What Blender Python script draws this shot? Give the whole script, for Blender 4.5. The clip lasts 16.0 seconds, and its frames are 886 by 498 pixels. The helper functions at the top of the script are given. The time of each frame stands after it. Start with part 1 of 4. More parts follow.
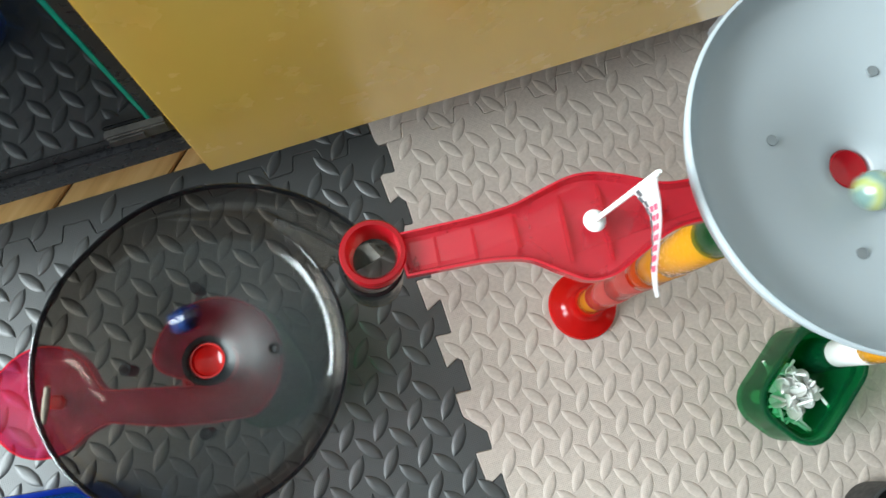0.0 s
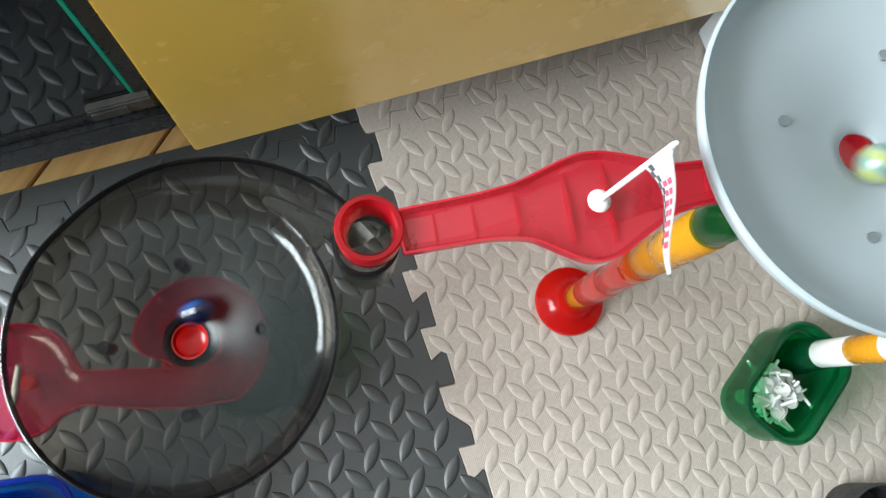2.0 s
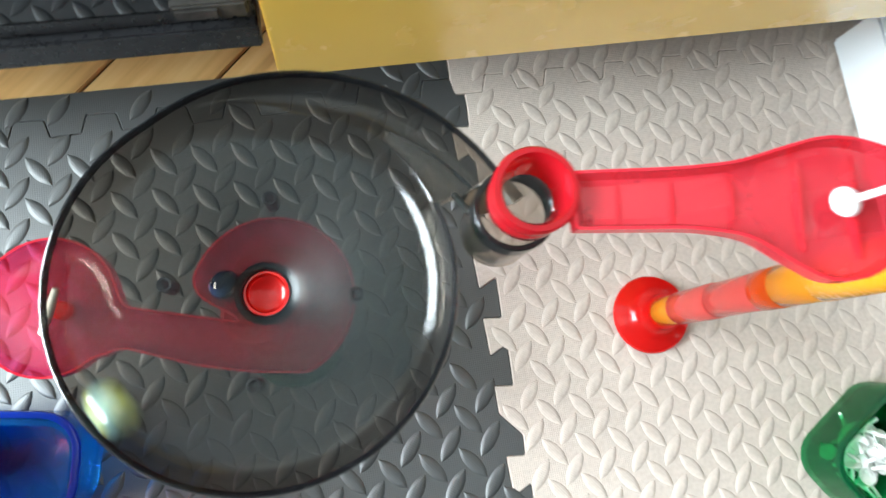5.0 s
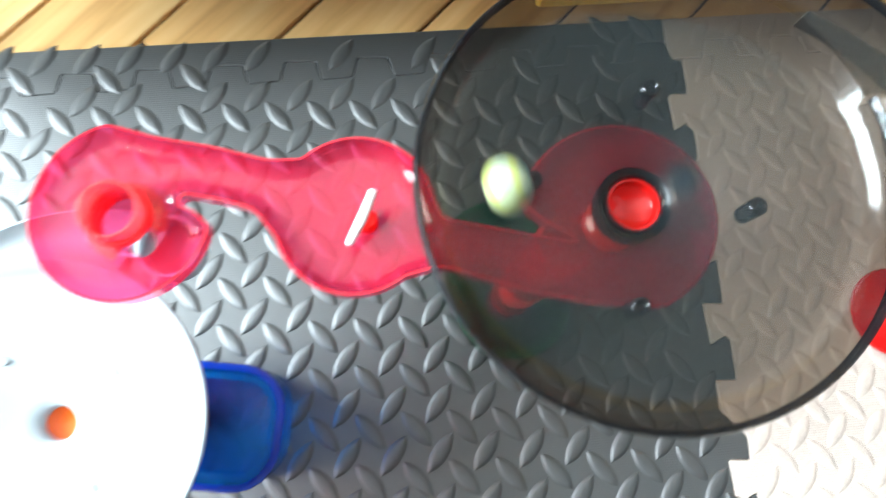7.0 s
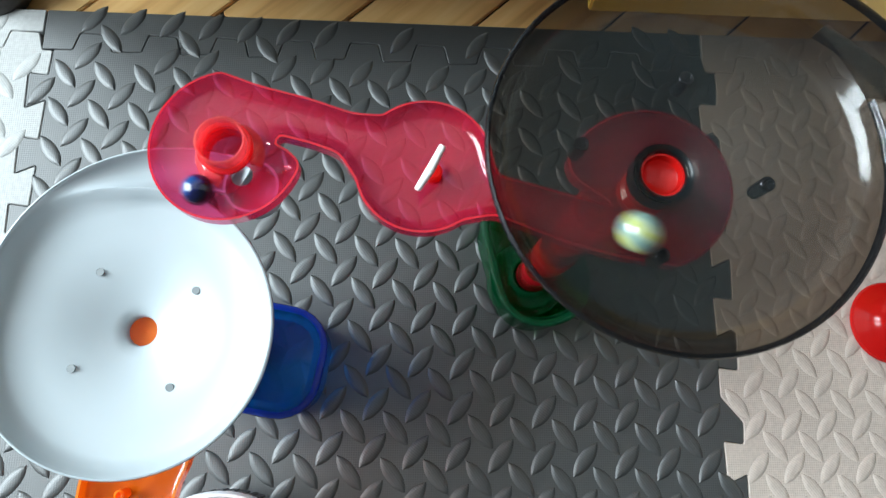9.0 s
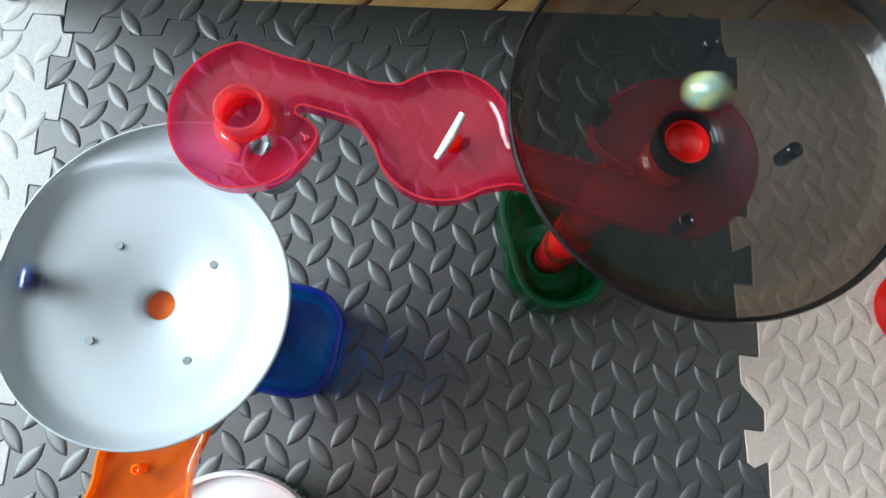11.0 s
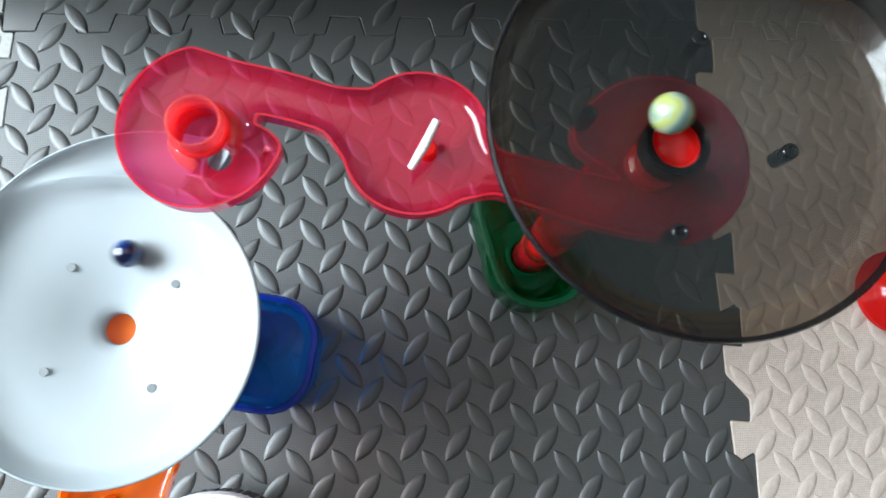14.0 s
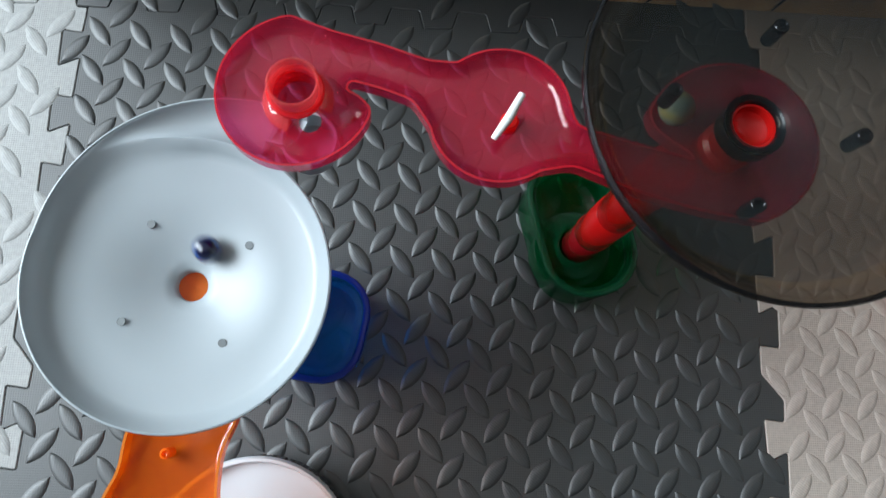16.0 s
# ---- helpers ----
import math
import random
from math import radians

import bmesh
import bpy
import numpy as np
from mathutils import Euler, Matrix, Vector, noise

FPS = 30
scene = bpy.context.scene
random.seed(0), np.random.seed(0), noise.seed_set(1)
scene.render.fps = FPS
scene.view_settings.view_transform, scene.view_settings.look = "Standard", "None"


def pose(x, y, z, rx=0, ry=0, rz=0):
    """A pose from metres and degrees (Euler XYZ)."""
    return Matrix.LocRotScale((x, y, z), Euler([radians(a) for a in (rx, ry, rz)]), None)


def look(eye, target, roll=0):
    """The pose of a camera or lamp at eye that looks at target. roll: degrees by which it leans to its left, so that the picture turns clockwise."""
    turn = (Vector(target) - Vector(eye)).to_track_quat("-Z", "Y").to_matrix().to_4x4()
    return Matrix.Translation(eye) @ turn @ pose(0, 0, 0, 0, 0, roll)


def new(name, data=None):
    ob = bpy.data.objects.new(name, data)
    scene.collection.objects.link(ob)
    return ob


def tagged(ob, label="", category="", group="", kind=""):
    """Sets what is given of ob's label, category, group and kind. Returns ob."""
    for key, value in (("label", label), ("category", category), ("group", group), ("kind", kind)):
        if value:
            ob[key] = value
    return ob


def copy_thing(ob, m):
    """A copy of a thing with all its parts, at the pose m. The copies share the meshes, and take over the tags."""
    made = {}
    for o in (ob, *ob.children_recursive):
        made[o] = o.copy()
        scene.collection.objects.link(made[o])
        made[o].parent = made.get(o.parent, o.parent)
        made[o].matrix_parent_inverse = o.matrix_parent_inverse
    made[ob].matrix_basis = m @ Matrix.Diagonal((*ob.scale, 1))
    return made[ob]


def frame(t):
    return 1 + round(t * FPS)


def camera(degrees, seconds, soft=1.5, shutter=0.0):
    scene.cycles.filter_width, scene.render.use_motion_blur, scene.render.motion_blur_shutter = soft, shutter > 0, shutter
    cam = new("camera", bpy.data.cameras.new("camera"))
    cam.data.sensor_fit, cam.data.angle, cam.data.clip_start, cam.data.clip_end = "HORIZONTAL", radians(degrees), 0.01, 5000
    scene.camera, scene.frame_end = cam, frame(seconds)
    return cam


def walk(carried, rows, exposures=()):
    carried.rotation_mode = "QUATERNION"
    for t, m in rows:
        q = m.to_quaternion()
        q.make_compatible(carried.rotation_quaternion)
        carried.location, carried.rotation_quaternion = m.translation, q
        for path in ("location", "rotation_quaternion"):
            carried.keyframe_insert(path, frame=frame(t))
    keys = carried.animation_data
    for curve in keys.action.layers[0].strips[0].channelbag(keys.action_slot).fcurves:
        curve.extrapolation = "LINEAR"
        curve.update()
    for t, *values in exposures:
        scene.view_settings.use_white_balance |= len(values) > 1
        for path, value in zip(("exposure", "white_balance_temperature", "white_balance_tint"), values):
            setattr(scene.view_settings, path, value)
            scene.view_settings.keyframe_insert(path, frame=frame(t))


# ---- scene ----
cam = camera(65.5, 16.0, 1.5, 0.7)
PATH = [
    (0, (-0.05, -0.291, 0.702), (0.193, 0.076, -1.248), 14.5),
    (0.5, (-0.056, -0.289, 0.696), (0.16, 0.058, -1.261), 13.5),
    (1, (-0.06, -0.288, 0.684), (0.172, 0.026, -1.278), 17.7),
    (1.5, (-0.067, -0.295, 0.687), (0.204, 0.053, -1.264), 21.1),
    (2, (-0.062, -0.297, 0.688), (0.248, 0.058, -1.255), 23.4),
    (2.5, (-0.063, -0.295, 0.689), (0.199, 0.06, -1.261), 18.4),
    (3, (-0.062, -0.297, 0.692), (0.2, 0.079, -1.255), 16.7),
    (3.5, (-0.073, -0.301, 0.686), (0.173, 0.069, -1.264), 16.7),
    (4, (-0.081, -0.287, 0.68), (0.115, 0.029, -1.285), 15.3),
    (4.2, (-0.085, -0.286, 0.675), (0.124, 0.024, -1.29), 19.2),
    (6.3, (-0.179, -0.257, 0.509), (0.14, 0.092, -1.434), 37.0),
    (6.5, (-0.192, -0.265, 0.51), (0.117, 0.088, -1.434), 35.9),
    (7, (-0.243, -0.297, 0.537), (-0.102, 0.12, -1.414), 14.0),
    (7.5, (-0.249, -0.327, 0.564), (-0.19, 0.101, -1.389), 5.4),
    (8, (-0.264, -0.335, 0.581), (-0.185, 0.134, -1.362), 9.9),
    (8.2, (-0.265, -0.336, 0.583), (-0.172, 0.114, -1.363), 12.6),
    (10.3, (-0.266, -0.328, 0.573), (-0.164, 0.101, -1.377), 14.3),
    (10.5, (-0.267, -0.338, 0.583), (-0.188, 0.131, -1.36), 11.7),
    (11, (-0.267, -0.348, 0.573), (-0.208, 0.09, -1.377), 9.1),
    (11.5, (-0.269, -0.346, 0.585), (-0.211, 0.133, -1.357), 8.1),
    (12, (-0.257, -0.342, 0.577), (-0.194, 0.103, -1.372), 8.3),
    (12.5, (-0.254, -0.338, 0.565), (-0.15, 0.073, -1.389), 14.4),
    (13, (-0.247, -0.336, 0.556), (-0.104, 0.034, -1.404), 19.6),
    (13.5, (-0.252, -0.331, 0.553), (-0.094, 0.034, -1.407), 22.4),
    (14, (-0.269, -0.327, 0.556), (-0.129, 0.051, -1.403), 19.3),
    (14.5, (-0.28, -0.329, 0.558), (-0.146, 0.067, -1.398), 18.1),
    (15, (-0.291, -0.339, 0.56), (-0.176, 0.058, -1.397), 16.6),
    (15.5, (-0.297, -0.345, 0.563), (-0.19, 0.076, -1.39), 15.4),
    (16, (-0.302, -0.352, 0.564), (-0.187, 0.064, -1.389), 17.6),
]
walk(cam, [(t, look(eye, target, roll)) for t, eye, target, roll in PATH],
     exposures=[(0, -0.46, 6450, 4), (4.2, -0.26, 6450, 4), (6.0, 0.8, 6200, 4), (6.6, 0.8, 6200, 4), (7.2, 0.35, 6200, 4), (8.0, -0.52, 6250, 3), (10.3, -0.70, 6250, 6), (11.5, -0.80, 6250, 6), (12.2, -0.65, 6250, 6), (13.2, -0.36, 6250, 5), (14.5, -0.72, 6250, 7), (16.0, -1.25, 6250, 8)])

from mathutils.geometry import tessellate_polygon

# ---------------------------------------------------------------- light
# Daylight comes through one window in the west wall (low x).
world = bpy.data.worlds.new("sky")
scene.world = world
world.use_nodes = True
_wn = world.node_tree.nodes
_sky = _wn.new("ShaderNodeTexSky")
_sky.sky_type = "NISHITA"
_sky.sun_disc = False
_sky.sun_elevation, _sky.sun_rotation = radians(40), radians(70)
_wn["Background"].inputs["Strength"].default_value = 0.12
world.node_tree.links.new(_sky.outputs["Color"], _wn["Background"].inputs["Color"])


def area(name, eye, target, sx, sy, watts, colour):
    lamp = bpy.data.lights.new(name, "AREA")
    lamp.shape, lamp.size, lamp.size_y = "RECTANGLE", sx, sy
    lamp.energy, lamp.color = watts, colour
    ob = new(name, lamp)
    ob.matrix_world = look(eye, target)
    return ob


area("window_daylight", (-2.07, 0.02, 1.36), (0.0, 0.02, 1.15), 1.50, 1.10, 300, (0.85, 0.94, 1.0))


# ---------------------------------------------------------------- materials
def material(name):
    m = bpy.data.materials.new(name)
    m.use_nodes = True
    nodes, links = m.node_tree.nodes, m.node_tree.links
    return m, nodes, links, nodes["Principled BSDF"]


def noise_node(nodes, links, scale, detail=4, coords="Object"):
    tc = nodes.new("ShaderNodeTexCoord")
    n = nodes.new("ShaderNodeTexNoise")
    n.inputs["Scale"].default_value, n.inputs["Detail"].default_value = scale, detail
    links.new(tc.outputs[coords], n.inputs["Vector"])
    return n


def ramp(nodes, links, source, stops):
    r = nodes.new("ShaderNodeValToRGB")
    while len(r.color_ramp.elements) < len(stops):
        r.color_ramp.elements.new(0.5)
    for e, (p, c) in zip(r.color_ramp.elements, stops):
        e.position, e.color = p, (*c, 1)
    links.new(source, r.inputs["Fac"])
    return r


def bump(nodes, links, height, target, strength, distance):
    b = nodes.new("ShaderNodeBump")
    b.inputs["Strength"].default_value, b.inputs["Distance"].default_value = strength, distance
    links.new(height, b.inputs["Height"])
    links.new(b.outputs["Normal"], target.inputs["Normal"])
    return b


def dull(c, k):
    return tuple(v * k for v in c)


def plain(name, colour, rough=0.5, metal=0.0, vary=0.12, scale=30, bumps=0.0, bump_scale=400, coat=0.0, worn=1.0):
    """An opaque surface with slow and fine variation."""
    m, nodes, links, p = material(name)
    n = noise_node(nodes, links, scale)
    r = ramp(nodes, links, n.outputs["Fac"], [(0.3, dull(colour, 1 - vary)), (0.7, dull(colour, 1 + vary))])
    links.new(r.outputs["Color"], p.inputs["Base Color"])
    f = noise_node(nodes, links, scale * 6, 6)
    rr = ramp(nodes, links, f.outputs["Fac"], [(0.3, (max(rough - 0.08 * worn, 0.03),) * 3), (0.7, (min(rough + 0.1 * worn, 1),) * 3)])
    links.new(rr.outputs["Color"], p.inputs["Roughness"])
    p.inputs["Metallic"].default_value = metal
    p.inputs["Coat Weight"].default_value = coat
    p.inputs["Coat Roughness"].default_value = 0.16
    if bumps:
        b = noise_node(nodes, links, bump_scale, 3)
        bump(nodes, links, b.outputs["Fac"], p, bumps, 0.0006)
    return m


def foam(name, colour, vary, gloss):
    """EVA foam: matt, with a fine grid of pin-point pimples."""
    m, nodes, links, p = material(name)
    n = noise_node(nodes, links, 9, 5)
    r = ramp(nodes, links, n.outputs["Fac"], [(0.3, dull(colour, 1 - vary)), (0.7, dull(colour, 1 + vary))])
    f = noise_node(nodes, links, 260, 4)
    mix = nodes.new("ShaderNodeMixRGB")
    mix.blend_type, mix.inputs["Fac"].default_value = "OVERLAY", 0.22
    links.new(r.outputs["Color"], mix.inputs["Color1"])
    links.new(f.outputs["Fac"], mix.inputs["Color2"])
    links.new(mix.outputs["Color"], p.inputs["Base Color"])
    p.inputs["Roughness"].default_value = 0.55
    p.inputs["Specular IOR Level"].default_value = gloss
    p.inputs["Coat Weight"].default_value = max(0.0, gloss * 1.3 - 0.65)
    p.inputs["Coat IOR"].default_value = 1.75
    p.inputs["Coat Roughness"].default_value = 0.54
    tc = nodes.new("ShaderNodeTexCoord")
    w1, w2 = nodes.new("ShaderNodeTexWave"), nodes.new("ShaderNodeTexWave")
    w1.bands_direction, w2.bands_direction = "X", "Y"
    add = nodes.new("ShaderNodeMath")
    for w in (w1, w2):
        w.inputs["Scale"].default_value = 170
        links.new(tc.outputs["Object"], w.inputs["Vector"])
    links.new(w1.outputs["Fac"], add.inputs[0])
    links.new(w2.outputs["Fac"], add.inputs[1])
    bump(nodes, links, add.outputs["Value"], p, 0.13, 0.0008)
    return m


def clear_plastic(name, tint, body, share, rough=0.12, scratches=0.25, shine=0.032):
    """Thin moulded plastic: light passes through tinted, part of it is scattered by the body, and the surface is glossy."""
    m, nodes, links, p = material(name)
    out = nodes["Material Output"]
    t = nodes.new("ShaderNodeBsdfTransparent")
    t.inputs["Color"].default_value = (*tint, 1)
    n = noise_node(nodes, links, 40, 5)
    r = ramp(nodes, links, n.outputs["Fac"], [(0.3, dull(body, 0.95)), (0.7, dull(body, 1.05))])
    tl = nodes.new("ShaderNodeBsdfTranslucent")
    df = nodes.new("ShaderNodeBsdfDiffuse")
    links.new(r.outputs["Color"], tl.inputs["Color"])
    links.new(r.outputs["Color"], df.inputs["Color"])
    scat = nodes.new("ShaderNodeMixShader")
    scat.inputs["Fac"].default_value = 0.5
    links.new(df.outputs["BSDF"], scat.inputs[1])
    links.new(tl.outputs["BSDF"], scat.inputs[2])
    base = nodes.new("ShaderNodeMixShader")
    base.inputs["Fac"].default_value = share
    links.new(t.outputs["BSDF"], base.inputs[1])
    links.new(scat.outputs["Shader"], base.inputs[2])
    g = nodes.new("ShaderNodeBsdfGlossy")
    s = noise_node(nodes, links, 300, 6)
    rr = ramp(nodes, links, s.outputs["Fac"], [(0.35, (rough,) * 3), (0.7, (rough + 0.12 * scratches * 4,) * 3)])
    links.new(rr.outputs["Color"], g.inputs["Roughness"])
    # reflectance of a thin wall, the same from both sides
    lw = nodes.new("ShaderNodeLayerWeight")
    lw.inputs["Blend"].default_value = 0.5
    power = nodes.new("ShaderNodeMath")
    power.operation, power.inputs[1].default_value = "POWER", 5.0
    links.new(lw.outputs["Facing"], power.inputs[0])
    fr = nodes.new("ShaderNodeMath")
    fr.operation = "MULTIPLY_ADD"
    fr.inputs[1].default_value, fr.inputs[2].default_value = 0.75, shine
    links.new(power.outputs["Value"], fr.inputs[0])
    top = nodes.new("ShaderNodeMixShader")
    links.new(fr.outputs["Value"], top.inputs["Fac"])
    links.new(base.outputs["Shader"], top.inputs[1])
    links.new(g.outputs["BSDF"], top.inputs[2])
    links.new(top.outputs["Shader"], out.inputs["Surface"])
    nodes.remove(p)
    return m


def milky(name, colour, rough, share):
    """Opaque white plastic whose thin walls glow a little when lit from behind."""
    m = plain(name, colour, rough, vary=0.012, scale=18, worn=0.15)
    nodes, links = m.node_tree.nodes, m.node_tree.links
    tl, mix = nodes.new("ShaderNodeBsdfTranslucent"), nodes.new("ShaderNodeMixShader")
    tl.inputs["Color"].default_value = (*dull(colour, 1.5), 1)
    mix.inputs["Fac"].default_value = share
    links.new(nodes["Principled BSDF"].outputs["BSDF"], mix.inputs[1])
    links.new(tl.outputs["BSDF"], mix.inputs[2])
    links.new(mix.outputs["Shader"], nodes["Material Output"].inputs["Surface"])
    return m


def wood_planks(name):
    """Varnished honey-coloured boards, each a little different."""
    m, nodes, links, p = material(name)
    tc = nodes.new("ShaderNodeTexCoord")
    mp = nodes.new("ShaderNodeMapping")
    mp.inputs["Scale"].default_value = (2.5, 34, 34)
    links.new(tc.outputs["Object"], mp.inputs["Vector"])
    info = nodes.new("ShaderNodeObjectInfo")
    n = nodes.new("ShaderNodeTexNoise")
    n.noise_dimensions = "4D"
    n.inputs["Scale"].default_value, n.inputs["Detail"].default_value = 2.2, 7
    links.new(mp.outputs["Vector"], n.inputs["Vector"])
    links.new(info.outputs["Random"], n.inputs["W"])
    r = ramp(nodes, links, n.outputs["Fac"], [(0.28, (0.50, 0.26, 0.09)), (0.5, (0.74, 0.44, 0.17)), (0.72, (0.84, 0.56, 0.25))])
    hsv = nodes.new("ShaderNodeHueSaturation")
    mm = nodes.new("ShaderNodeMapRange")
    mm.inputs["To Min"].default_value, mm.inputs["To Max"].default_value = 0.82, 1.15
    links.new(info.outputs["Random"], mm.inputs["Value"])
    links.new(mm.outputs["Result"], hsv.inputs["Value"])
    links.new(r.outputs["Color"], hsv.inputs["Color"])
    links.new(hsv.outputs["Color"], p.inputs["Base Color"])
    p.inputs["Roughness"].default_value = 0.28
    bump(nodes, links, n.outputs["Fac"], p, 0.15, 0.0008)
    return m


def swirled_glass(name, stops, scale):
    """A glass marble with a swirl of colour inside."""
    m, nodes, links, p = material(name)
    tc = nodes.new("ShaderNodeTexCoord")
    w = nodes.new("ShaderNodeTexWave")
    w.inputs["Scale"].default_value, w.inputs["Distortion"].default_value = scale, 7
    w.inputs["Detail"].default_value, w.inputs["Detail Scale"].default_value = 2.5, 1.4
    links.new(tc.outputs["Generated"], w.inputs["Vector"])
    r = ramp(nodes, links, w.outputs["Fac"], stops)
    links.new(r.outputs["Color"], p.inputs["Base Color"])
    p.inputs["Roughness"].default_value = 0.05
    p.inputs["Coat Weight"].default_value = 0.6
    p.inputs["Coat Roughness"].default_value = 0.02
    return m


DARK_FOAM = foam("dark_grey_foam", (0.0215, 0.0221, 0.0219), 0.12, 0.84)
PALE_FOAM = foam("pale_foam", (0.32, 0.318, 0.308), 0.05, 0.5)
BEIGE_FOAM = foam("beige_foam", (0.45, 0.382, 0.332), 0.06, 0.35)
WOOD = wood_planks("varnished_boards")
GAP = plain("dark_board_gap", (0.03, 0.018, 0.01), 0.8)
WHITE_PLASTIC = milky("white_plastic", (0.43, 0.472, 0.495), 0.34, 0.22)
WHITE_PEG = plain("white_peg_plastic", (0.80, 0.80, 0.78), 0.38, vary=0.04, scale=120)
# the bluish body colour stands in for a veil of cool reflections
SMOKE = clear_plastic("smoked_plastic", (0.555, 0.512, 0.462), (0.030, 0.058, 0.072), 0.15, 0.28, 0.08, 0.020)
SMOKE_RIM = clear_plastic("smoked_rim_plastic", (0.36, 0.36, 0.37), (0.035, 0.038, 0.045), 0.2, 0.12, 0.12)
SMOKE_WALL = clear_plastic("smoked_wall_plastic", (0.58, 0.54, 0.49), (0.03, 0.036, 0.045), 0.10, 0.12, 0.06, 0.026)
SMOKE_PALE = clear_plastic("pale_smoked_plastic", (0.84, 0.81, 0.77), (0.10, 0.10, 0.10), 0.05, 0.12, 0.12)
SMOKE_THICK = clear_plastic("smoked_plastic_thick", (0.20, 0.20, 0.20), (0.035, 0.036, 0.038), 0.35, 0.10, 0.15)
RED = clear_plastic("red_plastic", (1.0, 0.45, 0.73), (0.56, 0.014, 0.042), 0.40, 0.08, 0.05, 0.036)
# the red plastic again, brighter: the glow of lit edges as body colour
RED_EDGE_GLOW = clear_plastic("red_edge_glow", (0.92, 0.12, 0.18), (0.80, 0.024, 0.055), 0.5, 0.08, 0.05)
RED_CLEAR = clear_plastic("clear_red_plastic", (1.0, 0.55, 0.57), (0.90, 0.14, 0.15), 0.36, 0.08, 0.05, 0.05)
# brighter copy of the orange plastic; its colour carries the rim's edge glow
ORANGE_EDGE_GLOW = clear_plastic("orange_edge_glow", (1.0, 0.40, 0.05), (1.0, 0.36, 0.05), 0.8, 0.08, 0.05)
RED_BRIGHT = clear_plastic("bright_red_plastic", (1.0, 0.30, 0.32), (0.95, 0.05, 0.07), 0.38, 0.08)
RED_CUP = clear_plastic("dark_red_plastic", (0.85, 0.08, 0.10), (0.55, 0.012, 0.025), 0.6, 0.08)
RED_FROSTED = clear_plastic("frosted_red_plastic", (0.94, 0.28, 0.33), (0.68, 0.045, 0.075), 0.42, 0.10, 0.1, 0.036)
RED_SOLID = clear_plastic("deep_red_plastic", (0.90, 0.06, 0.05), (0.82, 0.016, 0.014), 0.66, 0.10)
PINK_CLEAR = clear_plastic("pale_red_plastic", (0.98, 0.58, 0.55), (0.95, 0.26, 0.24), 0.42, 0.10)
ORANGE = clear_plastic("orange_plastic", (1.0, 0.46, 0.08), (0.85, 0.19, 0.012), 0.40, 0.08, 0.06, 0.04)
ORANGE_BRIGHT = clear_plastic("bright_orange_plastic", (0.98, 0.45, 0.06), (0.95, 0.24, 0.012), 0.85, 0.12)
AMBER = clear_plastic("amber_plastic", (0.95, 0.66, 0.12), (0.88, 0.46, 0.035), 0.6, 0.12)
YELLOW_SOLID = clear_plastic("yellow_plastic", (0.9, 0.55, 0.05), (0.93, 0.52, 0.03), 0.85, 0.2)
GREEN = clear_plastic("green_plastic", (0.20, 0.74, 0.42), (0.012, 0.19, 0.08), 0.27, 0.08)
BLUE = clear_plastic("blue_plastic", (0.19, 0.56, 0.95), (0.012, 0.20, 0.42), 0.28, 0.08)
BLUE_RIM = clear_plastic("blue_rim_plastic", (0.10, 0.25, 0.85), (0.012, 0.055, 0.50), 0.6, 0.08)
GREEN_RIM = clear_plastic("green_rim_plastic", (0.08, 0.50, 0.25), (0.008, 0.15, 0.06), 0.5, 0.06)
FLAG_FILM = clear_plastic("thin_white_film", (0.88, 0.86, 0.86), (0.80, 0.78, 0.78), 0.62, 0.3)
NAVY = plain("navy_plastic", (0.02, 0.022, 0.05), 0.35)
HOLE_DARK = plain("peg_hole_shade", (0.17, 0.185, 0.19), 0.6)
YELLOW_DOOR = plain("mustard_laminate", (0.86, 0.57, 0.11), 0.22, vary=0.05, scale=5, bumps=0.02, bump_scale=90, coat=1.0)
BLACK_FRAME = plain("black_lacquer", (0.016, 0.016, 0.018), 0.3, vary=0.2)
STEEL = plain("worn_hinge_metal", (0.075, 0.07, 0.066), 0.5, 0.6, vary=0.35, scale=90)
TEAL_EDGE = clear_plastic("glass_edge", (0.08, 0.70, 0.58), (0.05, 0.62, 0.50), 0.75, 0.1)
BLACK_THING = plain("black_rubber", (0.022, 0.022, 0.022), 0.55, vary=0.2)
CARD_WHITE = plain("white_card", (0.70, 0.73, 0.76), 0.5, vary=0.03, scale=12)
PRINT_DARK = plain("dark_print", (0.05, 0.05, 0.055), 0.6)
PRINT_RED = plain("red_print", (0.62, 0.05, 0.10), 0.6)
# near-black, only for the unseen south wall that swallows light
SHADE_WALL = plain("dark_shade_wall", (0.05, 0.05, 0.05), 0.9, vary=0.1, scale=8)
WALL_PAINT = plain("wall_paint", (0.52, 0.55, 0.55), 0.8, vary=0.03, scale=3)
CEILING_PAINT = plain("ceiling_paint", (0.5, 0.5, 0.5), 0.85, vary=0.02, scale=3)
BLUE_GLASS = swirled_glass("blue_marble_glass", [(0.25, (0.002, 0.003, 0.024)), (0.6, (0.004, 0.008, 0.075)), (0.92, (0.015, 0.055, 0.18))], 0.5)
PALE_GLASS = swirled_glass("pale_marble_glass", [(0.10, (0.14, 0.22, 0.20)), (0.40, (0.21, 0.28, 0.18)), (0.72, (0.28, 0.32, 0.22)), (0.95, (0.29, 0.32, 0.10))], 0.6)



